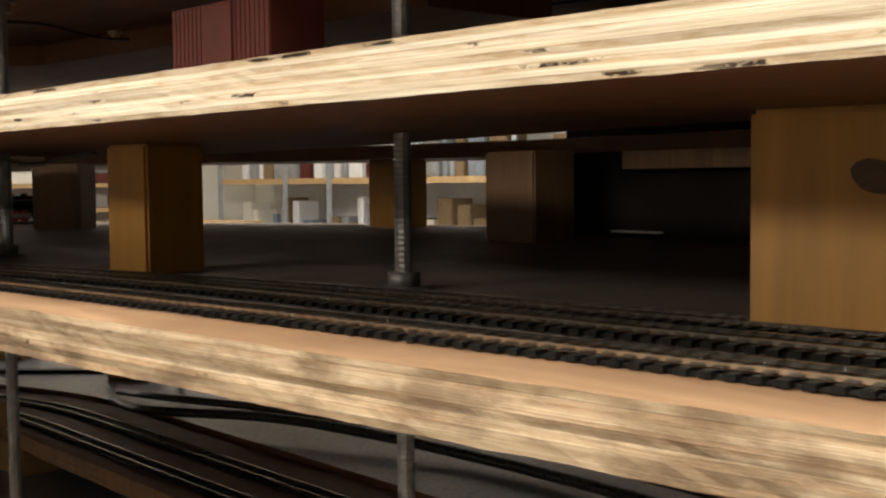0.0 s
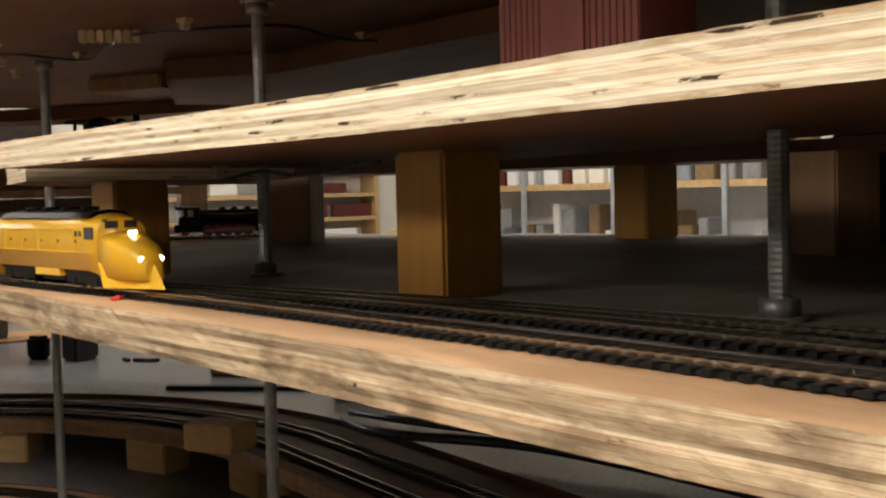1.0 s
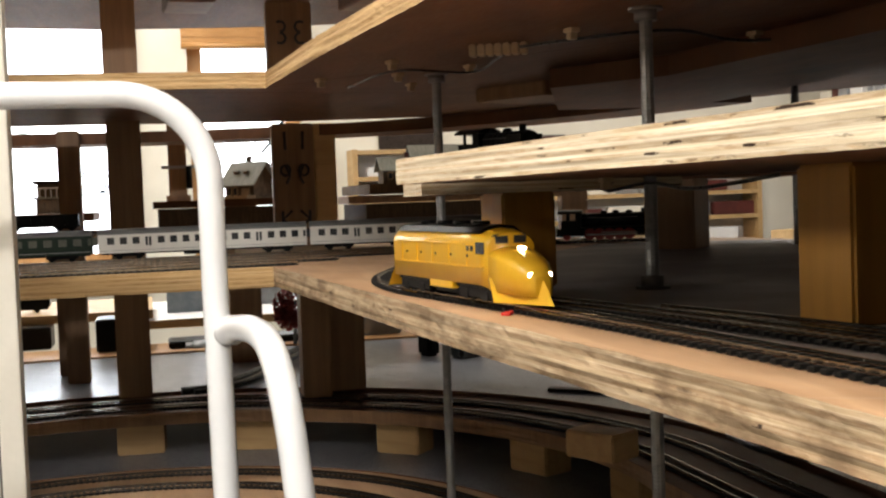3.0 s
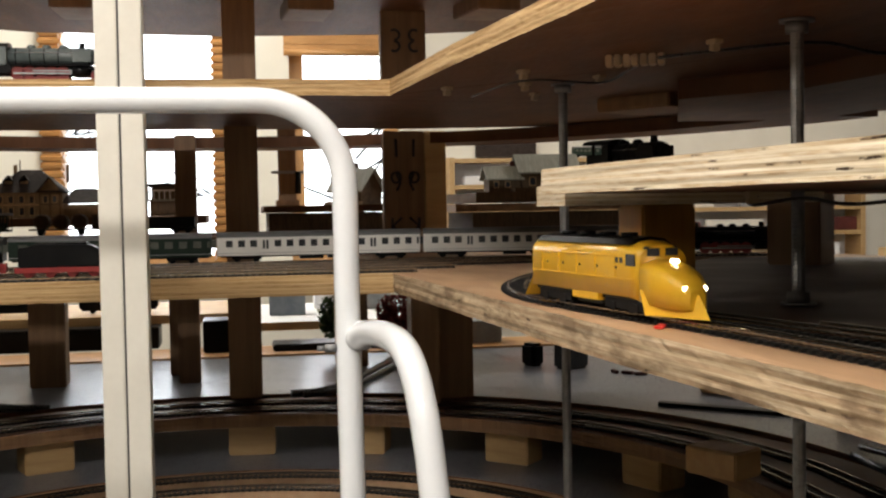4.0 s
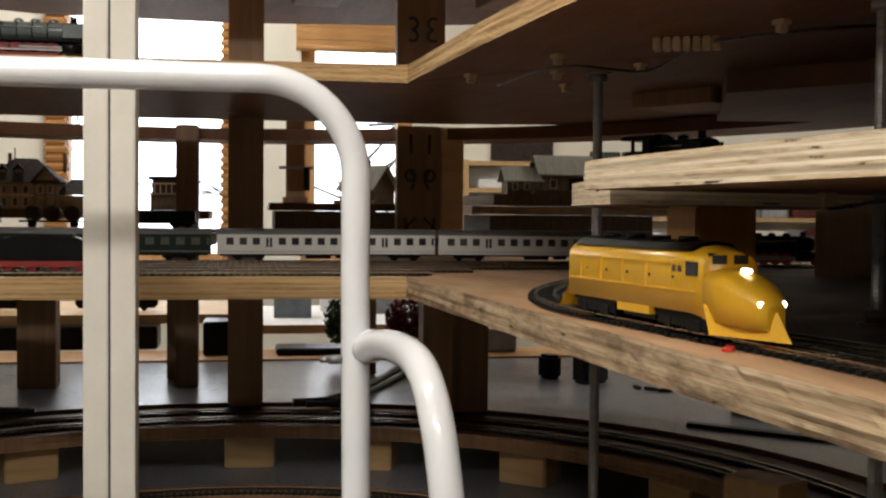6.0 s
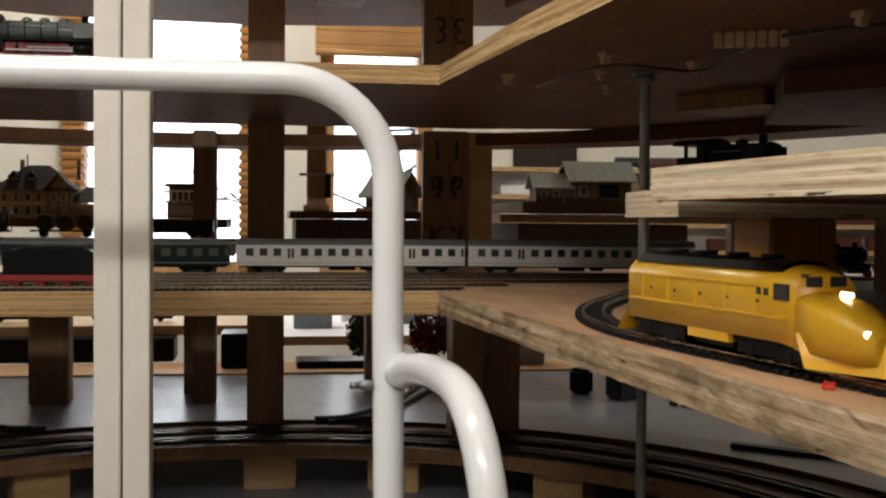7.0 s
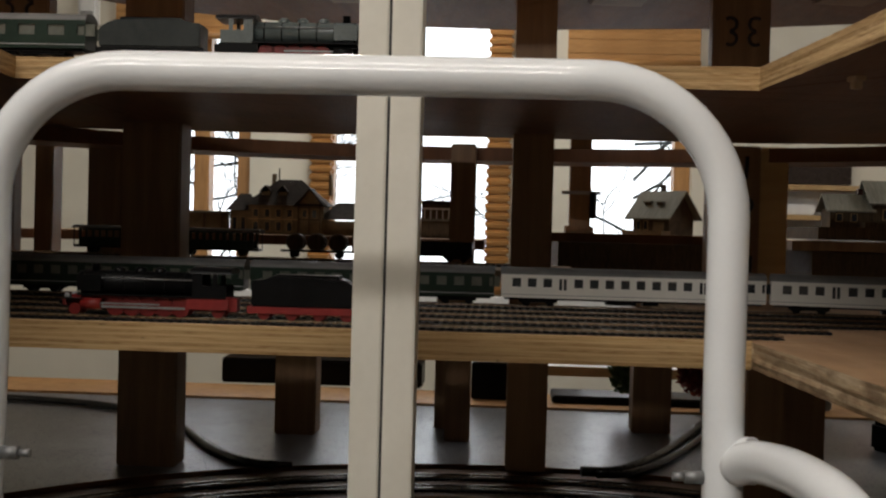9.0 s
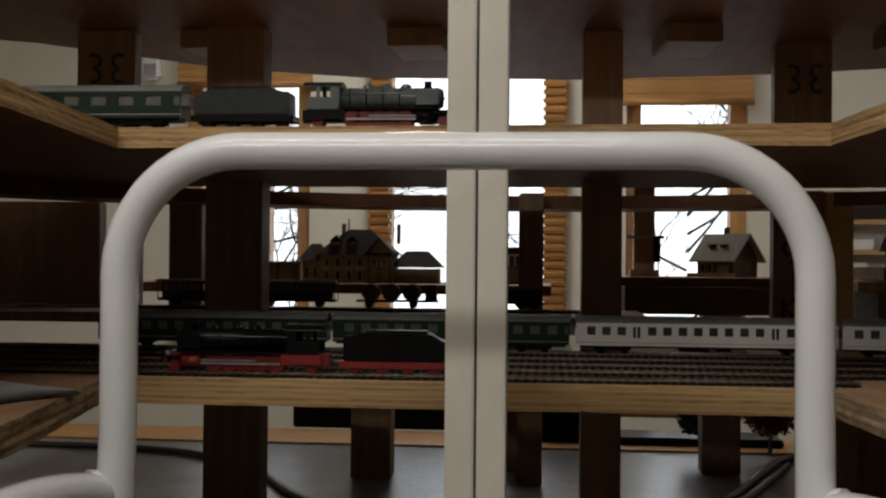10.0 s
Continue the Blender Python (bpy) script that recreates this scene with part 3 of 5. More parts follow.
def posts():
    # spacer blocks carrying the ramp deck
    g = "spacer blocks under the ramp"
    zt = 1.2489
    wood_block(-0.742, 0.506, ZD, zt, 0.046, 0.048, 8, PINE, "yellow pine spacer block between the decks", group=g)
    wood_block(-1.108, 0.425, ZD, 1.2399, 0.050, 0.048, 5, PINE, "yellow pine spacer block between the decks", group=g)
    wood_block(-0.232, 0.562, ZD, zt, 0.105, 0.05, 16, PINE, "yellow pine spacer block with a dark knot", group=g, knot=(-0.004, 0.062, 0.0075))
    wood_block(-1.56, 0.79, ZD, 1.2505, 0.07, 0.05, 40, PINE_DARK, "brown pine spacer block under the ramp", group=g)
    wood_block(-1.215, 1.105, ZD, 1.2505, 0.058, 0.055, 2, PINE, "yellow pine spacer block under the back curve", group=g)
    wood_block(-0.828, 0.962, ZD, 1.2504, 0.075, 0.055, -4, PINE_DARK, "brown pine spacer block under the back curve", group=g)
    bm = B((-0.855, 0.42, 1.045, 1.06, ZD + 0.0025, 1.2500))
    thing("back_panel", bm, PANEL_DARK, "near-black panel closing the inner deck, shade put into its colour", "panel", kind="structure")
    bm = B((-0.76, 0.42, 1.025, 1.0445, 1.232, 1.2495))
    thing("bearer_batten", bm, PINE_DARK, "brown batten along the dark panel", "batten")
    # white strip standing for light through a gap at the back
    thing("light_slit", B((-0.785, -0.725, 1.036, 1.0448, 1.1675, 1.1695)), PAPER, "thin white strip painted as light through a gap at the panel foot", "strip")
    # added behind the curve to block the bright gap above the ramp
    thing("back_panel", B((-1.09, 0.45, 1.302, 1.315, ZD, 1.3795)), PANEL_DARK, "added near-black panel blocking light behind the ramp curve", "panel", kind="structure")
    # unseen blocker, added to keep east light off the spacer blocks
    thing("end_light_blocker", B((0.452, 0.468, 0.44, 1.30, 0.93, 1.3795)), PANEL_DARK, "unseen near-black panel added to block light at the deck end", "panel", kind="structure")
    # tall posts through the decks
    g = "posts between table and decks"
    tall = [(-2.09, -0.411, 0.078, 0.05), (-2.355, -0.261, 0.063, 0.05), (-2.34, -0.012, 0.038, 0.05), (-2.15, 0.087, 0.054, 0.07), (-2.47, 0.297, 0.062, 0.05), (-2.05, 0.4225, 0.062, 0.05), (-2.0, 0.3675, 0.045, 0.05), (-2.45, -0.03, 0.045, 0.05)]
    for i, (x, y, sy, sx) in enumerate(tall):
        z1 = (1.59, 1.186, 1.38, 1.59, 1.236, ZD - 0.024, ZD - 0.024, 1.19)[i]
        wood_block(x, y, 0.930, z1, sx, sy, 0, PINE_DARK, "brown square timber post standing on the grey table", "timber_post", "post", g)
    # marked slabs between main and upper decks
    for (x, y, z0, z1, sy, sx) in ((-2.255, 0.376, ZD, 1.38, 0.074, 0.03), (-2.225, 0.374, 1.40, 1.59, 0.080, 0.03), (-2.10, -0.600, 1.40, 1.59, 0.082, 0.03)):
        ob = wood_block(x, y, z0, z1, sx, sy, 0, PINE_DARK, "brown timber upright with black marker scrawl", "marked_upright", "post", "marked uprights")
        h = z1 - z0
        xf = sx / 2 + 0.0004
        loop = [(0.0085 * math.sin(q), 0.0095 * math.cos(q)) for q in np.linspace(0, 2 * math.pi, 13)] + [(0.0075, -0.010), (0.001, -0.024)]
        kay = [[(-0.008, 0.016), (-0.008, -0.016)], [(0.009, 0.016), (-0.007, 0.001), (0.010, -0.016)]]
        bar = [(0.0, 0.016), (0.001, -0.016)]
        curl = [(0.009 * math.sin(q), 0.010 + 0.009 * math.cos(q)) for q in np.linspace(-0.7, 3.0, 9)] + [(0.009 * math.sin(q), -0.010 + 0.009 * math.cos(q)) for q in np.linspace(0.1, 3.8, 9)]
        rows = ((0.86, [bar]), (0.62, [loop]), (0.22, kay)) if z0 < 1.3 else ((0.72, [curl]), (0.30, [loop]))
        for zc, glyph in rows:
            for side in (-0.2, 0.24):
                for stroke in glyph:
                    bm = bmesh.new()
                    flip = -1 if side > 0 else 1
                    sweep(bm, [(xf, sy * side + flip * p, h * zc + q) for p, q in stroke], 0.0026, 6)
                    part("marker_stroke", bm, INK, ob, "black marker stroke")
    wood_block(-2.262, 0.434, ZD, 1.38, 0.03, 0.040, 0, PINE_PALE, "pale narrow timber upright", "timber_post", "post", g)
    wood_block(-2.55, 1.02, ZD, 1.30, 0.03, 0.06, 0, PINE_DARK, "brown timber upright with black marker scrawl", "timber_post", "post", g)
    wood_block(-1.72, -0.62, ZD, 1.38, 0.05, 0.07, 0, PINE_DARK, "brown square timber post on the side deck", "timber_post", "post", g)
    wood_block(-2.3, -0.545, 1.2005, 1.38, 0.05, 0.052, 0, PINE_DARK, "brown square timber post behind the goods train", "timber_post", "post", g)
    wood_block(-2.3, -0.64, 1.2005, 1.38, 0.04, 0.028, 0, PINE_DARK, "narrow brown timber post behind the goods train", "timber_post", "post", g)
    wood_block(-2.26, -0.78, 1.2005, 1.36, 0.03, 0.22, 0, PINE_DARK, "wide brown board standing behind the goods train", "timber_board", "board")
    # spacer blocks hanging under the top deck
    for x, y in ((-2.14, -0.45), (-2.14, -0.165), (-2.13, 0.20), (-2.10, 0.50)):
        wood_block(x, y, 1.565, 1.59, 0.12, 0.075, 20 * y, PINE_DARK, "flat timber packing block under the top deck", "packing_block", "wood block", "packing blocks")
    wood_block(-1.62, 0.62, 1.362, 1.38, 0.12, 0.10, 30, PINE_DARK, "flat timber packing block under the upper deck", "packing_block", "wood block", "packing blocks")
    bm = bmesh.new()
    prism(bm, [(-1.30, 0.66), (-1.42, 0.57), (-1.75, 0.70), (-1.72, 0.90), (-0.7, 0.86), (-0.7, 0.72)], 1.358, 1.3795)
    thing("underside_brace", bm, PLY_SHADED, "brown plywood brace under the upper deck", "brace", kind="structure")
    # blocks below the helix ring
    for a in (204, 176, 160, 138, 116, 97):
        x, y = CX + 0.645 * math.cos(radians(a)), CY + 0.645 * math.sin(radians(a))
        wood_block(x, y, 0.857, 0.905, 0.05, 0.072, a, PINE_PALE, "pale wooden spacer block under the helix ring", group="blocks under the helix")
    for x, y in ((-1.42, 0.62), (-1.62, 0.92), (-1.95, 0.86)):
        wood_block(x, y, 0.930, 0.962, 0.07, 0.05, 30, PINE_PALE, "small pale wooden block on the grey table", group="loose blocks")


def threaded_rod(x, y, z0, z1, plates, label="grey threaded steel rod with nuts through the decks"):
    t = empty("threaded_rod", Matrix.Translation((x, y, z0)), label, "rod", "threaded rods")
    r, h = 0.0052, z1 - z0
    bm = bmesh.new()
    n, seg = int(h / 0.0016), 10
    rings = []
    for i in range(n + 1):
        rr = r * (1.0 if i % 2 else 0.94)
        rings.append([bm.verts.new((rr * math.cos(2 * math.pi * k / seg), rr * math.sin(2 * math.pi * k / seg), h * i / n)) for k in range(seg)])
    for a, b in zip(rings, rings[1:]):
        for k in range(seg):
            bm.faces.new((a[k], a[(k + 1) % seg], b[(k + 1) % seg], b[k]))
    part("rod", bm, STEEL, t)
    for z, up in plates:
        s = 1 if up else -1
        bm = bmesh.new()
        cyl(bm, (0, 0, z - z0), (0, 0, z - z0 + s * 0.0022), 0.0135, 20)
        part("washer", bm, STEEL, t)
        bm = bmesh.new()
        cyl(bm, (0, 0, z - z0 + s * 0.0022), (0, 0, z - z0 + s * 0.0105), 0.0098, 6)
        part("nut", bm, STEEL, t)


def rods():
    for x, y in ((-1.46, 0.447), (-1.01, 0.503), (-0.515, 0.541)):
        threaded_rod(x, y, 0.80, 1.40, ((ZD + 0.0005, True), (1.380, False), (ZD - 0.023, False)))
    threaded_rod(-1.50, 0.93, 0.93, 1.38, ((1.38, False),))


# ---- tracks ----
def track(name, pts, z, label, group, single=False, spacing=0.0085, check=False):
    """Model track: bed strip, sleepers, two rails."""
    C = spline(pts, 0.004)
    T = np.gradient(C, axis=0)
    T /= np.linalg.norm(T, axis=1)[:, None]
    N = np.stack([-T[:, 1], T[:, 0]], 1)
    s = np.r_[0, np.cumsum(np.linalg.norm(np.diff(C, axis=0), axis=1))]
    t = empty(name, Matrix.Translation((0, 0, z)), label, "model track", group)
    k = max(1, int(0.012 / 0.004))
    idx = list(range(0, len(C), k))
    for off in (-0.00825, 0.00825):
        bm = bmesh.new()
        rows = []
        for i in idx:
            c = C[i] + N[i] * off
            rows.append([bm.verts.new((*(c + N[i] * d), h)) for d, h in ((-0.0011, 0.0022), (-0.0005, 0.0028), (-0.0006, 0.0046), (0.0006, 0.0046), (0.0005, 0.0028), (0.0011, 0.0022))])
        for a, b in zip(rows, rows[1:]):
            for j in range(5):
                bm.faces.new((a[j], a[j + 1], b[j + 1], b[j]))
        part("rail", bm, RAIL, t, "nickel silver rail")
    at = np.arange(spacing / 2, s[-1], spacing)
    X, Y = np.interp(at, s, C[:, 0]), np.interp(at, s, C[:, 1])
    A = np.arctan2(np.interp(at, s, T[:, 1]), np.interp(at, s, T[:, 0]))
    if single:
        me = mesh_of("sleeper", B((-0.0023, 0.0023, -0.0148, 0.0148, 0, 0.0024), bevel=0.0003), SLEEPER)
        for x, y, a in zip(X, Y, A):
            o = new("sleeper", me)
            o.parent = t
            o.matrix_basis = Matrix.Translation((x, y, 0)) @ Matrix.Rotation(a, 4, "Z")
    else:
        bm = bmesh.new()
        for x, y, a in zip(X, Y, A):
            d, e = Vector((math.cos(a), math.sin(a), 0)), Vector((-math.sin(a), math.cos(a), 0))
            vs = [bm.verts.new(Vector((x, y, h)) + d * u * 0.0023 + e * w * 0.0148) for h in (0, 0.0024) for u, w in ((-1, -1), (1, -1), (1, 1), (-1, 1))]
            for q in ((4, 5, 6, 7), (0, 1, 5, 4), (1, 2, 6, 5), (2, 3, 7, 6), (3, 0, 4, 7)):
                bm.faces.new([vs[v] for v in q])
        o = part("sleeper_rest", bm, SLEEPER, t)
        o["kind"] = "stuff"
    bm = bmesh.new()
    rows = [[bm.verts.new((*(C[i] + N[i] * d), h)) for d, h in ((-0.0128, 0.0001), (-0.0115, 0.0011), (0.0115, 0.0011), (0.0128, 0.0001))] for i in idx]
    for a, b in zip(rows, rows[1:]):
        for j in range(3):
            bm.faces.new((a[j], a[j + 1], b[j + 1], b[j]))
    part("bed", bm, BED, t)
    return t


NEAR = [(0.40, 0.487), (0.1, 0.462), (-0.14, 0.441), (-0.36, 0.420), (-0.46, 0.411), (-0.57, 0.399), (-0.73, 0.384), (-0.85, 0.370), (-0.95, 0.354), (-1.05, 0.337), (-1.15, 0.328), (-1.25, 0.338), (-1.36, 0.371), (-1.45, 0.415), (-1.56, 0.478), (-1.76, 0.635), (-1.97, 0.82)]


def tracks():
    track("near_track", NEAR, ZD + 0.0007, "black sleepered model track along the deck edge", "model tracks", single=True)
    track("second_track", [(0.40, 0.532), (-0.2, 0.487), (-0.45, 0.466), (-0.65, 0.445), (-0.85, 0.409), (-0.99, 0.370), (-1.12, 0.335)], ZD + 0.0011, "black model track joining the near line", "model tracks")
    track("third_track", [(0.40, 0.585), (0.0, 0.552), (-0.3, 0.525), (-0.5, 0.500), (-0.7, 0.464), (-0.85, 0.428)], ZD + 0.0007, "black model track on the inner deck", "model tracks")
    for k, x in enumerate((-1.627, -1.700, -1.775, -1.850, -1.93)):
        end = 0.30 + 0.06 * k
        track("yard_track", [(x, -1.2), (x, -0.5), (x, 0.1), (x - 0.004, end), (x - 0.02, end + 0.2)][: 4 if k < 2 else 5] if k < 4 else [(x, -1.2), (x, 0.1), (x, 0.35), (x + 0.03, 0.6), (x + 0.12, 0.9)], ZD + 0.0004, "grey model yard track on the back run", "yard tracks")
    track("strip_track", [(-2.2, -1.2), (-2.2, 0.12)], 1.2002, "model track on the raised strip", "model tracks")
    track("upper_track", [(-1.68, -0.95), (-1.68, -0.3), (-1.68, 0.25), (-1.62, 0.5)], 1.4002, "model track on the upper deck", "model tracks")
    track("ramp_track", [(0.40, 0.47), (-0.4, 0.46), (-0.8, 0.45), (-1.05, 0.46)], 1.2677, "model track on the ramp deck", "model tracks")
    for r in (0.635, 0.70):
        n = [(CX + r * math.cos(radians(a)), CY + r * math.sin(radians(a))) for a in range(258, 89, -6)] + [(-1.1, CY + r), (-0.5, CY + r), (0.25, CY + r)]
        track("helix_track", n, 0.9243, "black model track curving round the helix ring", "helix tracks")
    for r in (0.40, 0.475):
        n = [(CX + r * math.cos(radians(a)), CY + r * math.sin(radians(a))) for a in range(258, 89, -6)] + [(-1.1, CY + r), (-0.5, CY + r), (0.25, CY + r)]
        track("helix_track", n, 0.8563, "black model track on the lower ring", "helix tracks")


# ---- rolling stock ----
def wheelset(bm, y, r, hw=0.0075, mat=0, seg=16, x=0.0):
    for s in (-1, 1):
        cyl(bm, (x + s * hw, y, r), (x + s * (hw + 0.003), y, r), r, seg, mat)


def place_along_y(ob, x, y, z, flip=False):
    ob.matrix_world = pose(x, y, z, 0, 0, 180 if flip else 0)


def bogie(parent, y, half=0.014, r=0.0055):
    bm = bmesh.new()
    for s in (-1, 1):
        wheelset(bm, y + s * half, r, hw=0.0065)
    box(bm, -0.012, -0.0095, y - half - 0.008, y + half + 0.008, 0.004, 0.0085)
    box(bm, 0.0095, 0.012, y - half - 0.008, y + half + 0.008, 0.004, 0.0085)
    box(bm, -0.011, 0.011, y - 0.004, y + 0.004, 0.004, 0.009)
    return part("bogie", bm, BLACK, parent, "black wheel bogie")


def coach(x, y, z, L, body, label, nwin, pane, doors=(), rz=0):
    """Long passenger coach, windows cut as recessed panes, on bogies. Origin at its middle on the rails."""
    c = empty("passenger_coach", pose(x, y, z, 0, 0, rz), label, "model coach", "passenger train")
    h0, h1, hw = 0.0095, 0.0365, 0.0165
    zw0, zw1 = 0.0222, 0.0322
    step = L / (nwin + 1)
    wins = [(-L / 2 + step * (k + 0.5) + step * 0.22, -L / 2 + step * (k + 0.5) + step * 0.78) for k in range(nwin + 1) if k not in doors]
    bm = bmesh.new()
    for s in (-1, 1):
        xa, xb = (hw - 0.0015, hw) if s > 0 else (-hw, -hw + 0.0015)
        box(bm, xa, xb, -L / 2, L / 2, h0, zw0)
        box(bm, xa, xb, -L / 2, L / 2, zw1, h1)
        cur = -L / 2
        for a, b in wins + [(L / 2, L / 2)]:
            if a > cur:
                box(bm, xa, xb, cur, a, zw0, zw1)
            cur = b
    box(bm, -hw + 0.0015, hw - 0.0015, -L / 2, -L / 2 + 0.0015, h0, h1)
    box(bm, -hw + 0.0015, hw - 0.0015, L / 2 - 0.0015, L / 2, h0, h1)
    box(bm, -hw + 0.0015, hw - 0.0015, -L / 2 + 0.002, L / 2 - 0.002, h0, h0 + 0.002)
    part("body", bm, body, c)
    for s in (-1, 1):
        for a, b in wins:
            xm = s * (hw - 0.0022)
            part("pane", B((xm - 0.0004, xm + 0.0004, a - 0.0008, b + 0.0008, zw0 - 0.0008, zw1 + 0.0008)), pane, c)
        for k in doors:
            yc = -L / 2 + step * (k + 1)
            for d in (-0.0045, 0.0005):
                part("door_pane", B((s * hw - 0.0004, s * hw + 0.0004, yc + d, yc + d + 0.0034, zw0 - 0.003, zw1)), PANE_DARK, c)
    bm = bmesh.new()
    prof = [(-hw - 0.0004, h1)] + [(-(hw + 0.0004) * math.cos(a), h1 + 0.0082 * math.sin(a)) for a in np.linspace(0.25, math.pi - 0.25, 9)] + [(hw + 0.0004, h1)]
    extrude_y(bm, prof, -L / 2 - 0.0006, L / 2 + 0.0006)
    part("roof", bm, ROOFGREY, c, "dull grey rounded roof")
    part("underframe", B((-0.013, 0.013, -L / 2 + 0.004, L / 2 - 0.004, 0.0072, 0.0096), (-0.01, 0.01, -0.03, 0.005, 0.003, 0.0075), (-0.01, 0.01, 0.012, 0.03, 0.0035, 0.0075)), BLACK, c)
    for s in (-1, 1):
        bogie(c, s * (L / 2 - 0.043))
    part("stripe", B((hw, hw + 0.0003, -L / 2, L / 2, 0.0128, 0.0136)), GREYPL, c)
    return c


def steam_loco(x, y, z, label, boiler, frame, wheel, L=0.155, flip=False, rz=0):
    """Steam locomotive pointing to -y unless flipped."""
    t = empty("steam_locomotive", pose(x, y, z, 0, 0, (180 if flip else 0) + rz), label, "model locomotive", "steam locomotives")
    a, b = -L / 2, L / 2
    bm = bmesh.new()
    sweep(bm, [(0, a + 0.012, 0.030), (0, a + 0.016, 0.030), (0, b - 0.045, 0.030)], [0.0095, 0.0108, 0.0108], 20)
    part("boiler", bm, boiler, t)
    bm = bmesh.new()
    sweep(bm, [(0, a + 0.0105, 0.030), (0, a + 0.018, 0.030)], [0.0085, 0.0115], 20)
    cyl(bm, (0, a + 0.009, 0.030), (0, a + 0.0108, 0.030), 0.002, 8)
    part("smokebox_door", bm, BLACK, t)
    bm = bmesh.new()
    sweep(bm, [(0, a + 0.026, 0.038), (0, a + 0.026, 0.046), (0, a + 0.026, 0.047)], [0.0042, 0.0036, 0.0045], 14)
    part("chimney", bm, BLACK, t)
    for k, yy in enumerate((a + 0.048, a + 0.068, a + 0.086)):
        bm = bmesh.new()
        sweep(bm, [(0, yy, 0.037), (0, yy, 0.0425), (0, yy, 0.0445)], [0.006, 0.0055, 0.0028], 14)
        part("dome", bm, boiler, t)
    bm = bmesh.new()
    for yy in np.linspace(a + 0.036, b - 0.055, 5):
        cyl(bm, (0, yy, 0.030), (0, yy + 0.0012, 0.030), 0.0112, 20)
    part("boiler_bands", bm, BLACK, t)
    # cab
    bm = B((-0.0165, -0.0155, b - 0.044, b - 0.014, 0.018, 0.030), (0.0155, 0.0165, b - 0.044, b - 0.014, 0.018, 0.030),
           (-0.0165, 0.0165, b - 0.045, b - 0.0438, 0.018, 0.042), (-0.0165, -0.0155, b - 0.044, b - 0.036, 0.030, 0.041), (0.0155, 0.0165, b - 0.044, b - 0.036, 0.030, 0.041),
           (-0.0165, -0.0155, b - 0.026, b - 0.022, 0.030, 0.041), (0.0155, 0.0165, b - 0.026, b - 0.022, 0.030, 0.041))
    part("cab", bm, boiler, t)
    bm = bmesh.new()
    extrude_y(bm, [(-0.0175, 0.0405)] + [(-0.0175 * math.cos(q), 0.0405 + 0.006 * math.sin(q)) for q in np.linspace(0.2, math.pi - 0.2, 7)] + [(0.0175, 0.0405)], b - 0.047, b - 0.009)
    part("cab_roof", bm, BLACK, t)
    part("running_board", B((-0.0165, 0.0165, a + 0.014, b - 0.044, 0.0182, 0.0195), (-0.0165, 0.0165, a + 0.002, a + 0.02, 0.014, 0.0152)), BLACK, t)
    part("frame", B((-0.006, 0.006, a + 0.006, b - 0.006, 0.006, 0.018), (-0.013, 0.013, a, a + 0.003, 0.009, 0.0145), (-0.0155, -0.0145, b - 0.05, b - 0.012, 0.008, 0.018), (0.0145, 0.0155, b - 0.05, b - 0.012, 0.008, 0.018)), frame, t)
    for s in (-1, 1):
        bm = bmesh.new()
        sweep(bm, [(s * 0.0135, a + 0.018, 0.0105), (s * 0.0135, a + 0.036, 0.0105)], 0.0052, 12)
        part("cylinder", bm, frame, t)
        part("side_rod", B((s * 0.0135 - 0.0006, s * 0.0135 + 0.0006, a + 0.036, b - 0.052, 0.0072, 0.0092)), STEEL, t)
        part("connecting_rod", B((s * 0.0148 - 0.0005, s * 0.0148 + 0.0005, a + 0.036, b - 0.075, 0.0105, 0.012)), STEEL, t)
    n = 5
    for k in range(n):
        yy = a + 0.048 + k * (L - 0.105) / (n - 1)
        bm = bmesh.new()
        wheelset(bm, yy, 0.0088, seg=20)
        part("driving_wheel", bm, wheel, t)
    for yy, r in ((a + 0.010, 0.0055), (b - 0.022, 0.0058)):
        bm = bmesh.new()
        wheelset(bm, yy, r)
        part("carrying_wheel", bm, wheel, t)
    for s in (-1, 1):
        bm = bmesh.new()
        cyl(bm, (s * 0.009, a - 0.004, 0.0115), (s * 0.009, a, 0.0115), 0.0022, 10)
        part("buffer", bm, BLACK, t)
        bm = bmesh.new()
        cyl(bm, (s * 0.009, a + 0.001, 0.0175), (s * 0.009, a + 0.005, 0.0175), 0.0022, 10)
        part("lamp", bm, GREYPL, t)
        part("smoke_deflector", B((s * 0.0155 - 0.0004, s * 0.0155 + 0.0004, a + 0.014, a + 0.036, 0.022, 0.037)), boiler, t)
    bm = bmesh.new()
    for s in (-1, 1):
        sweep(bm, [(s * 0.0112, a + 0.02, 0.034), (s * 0.0112, b - 0.046, 0.034)], 0.0005, 5)
    part("handrail", bm, STEEL, t)
    return t


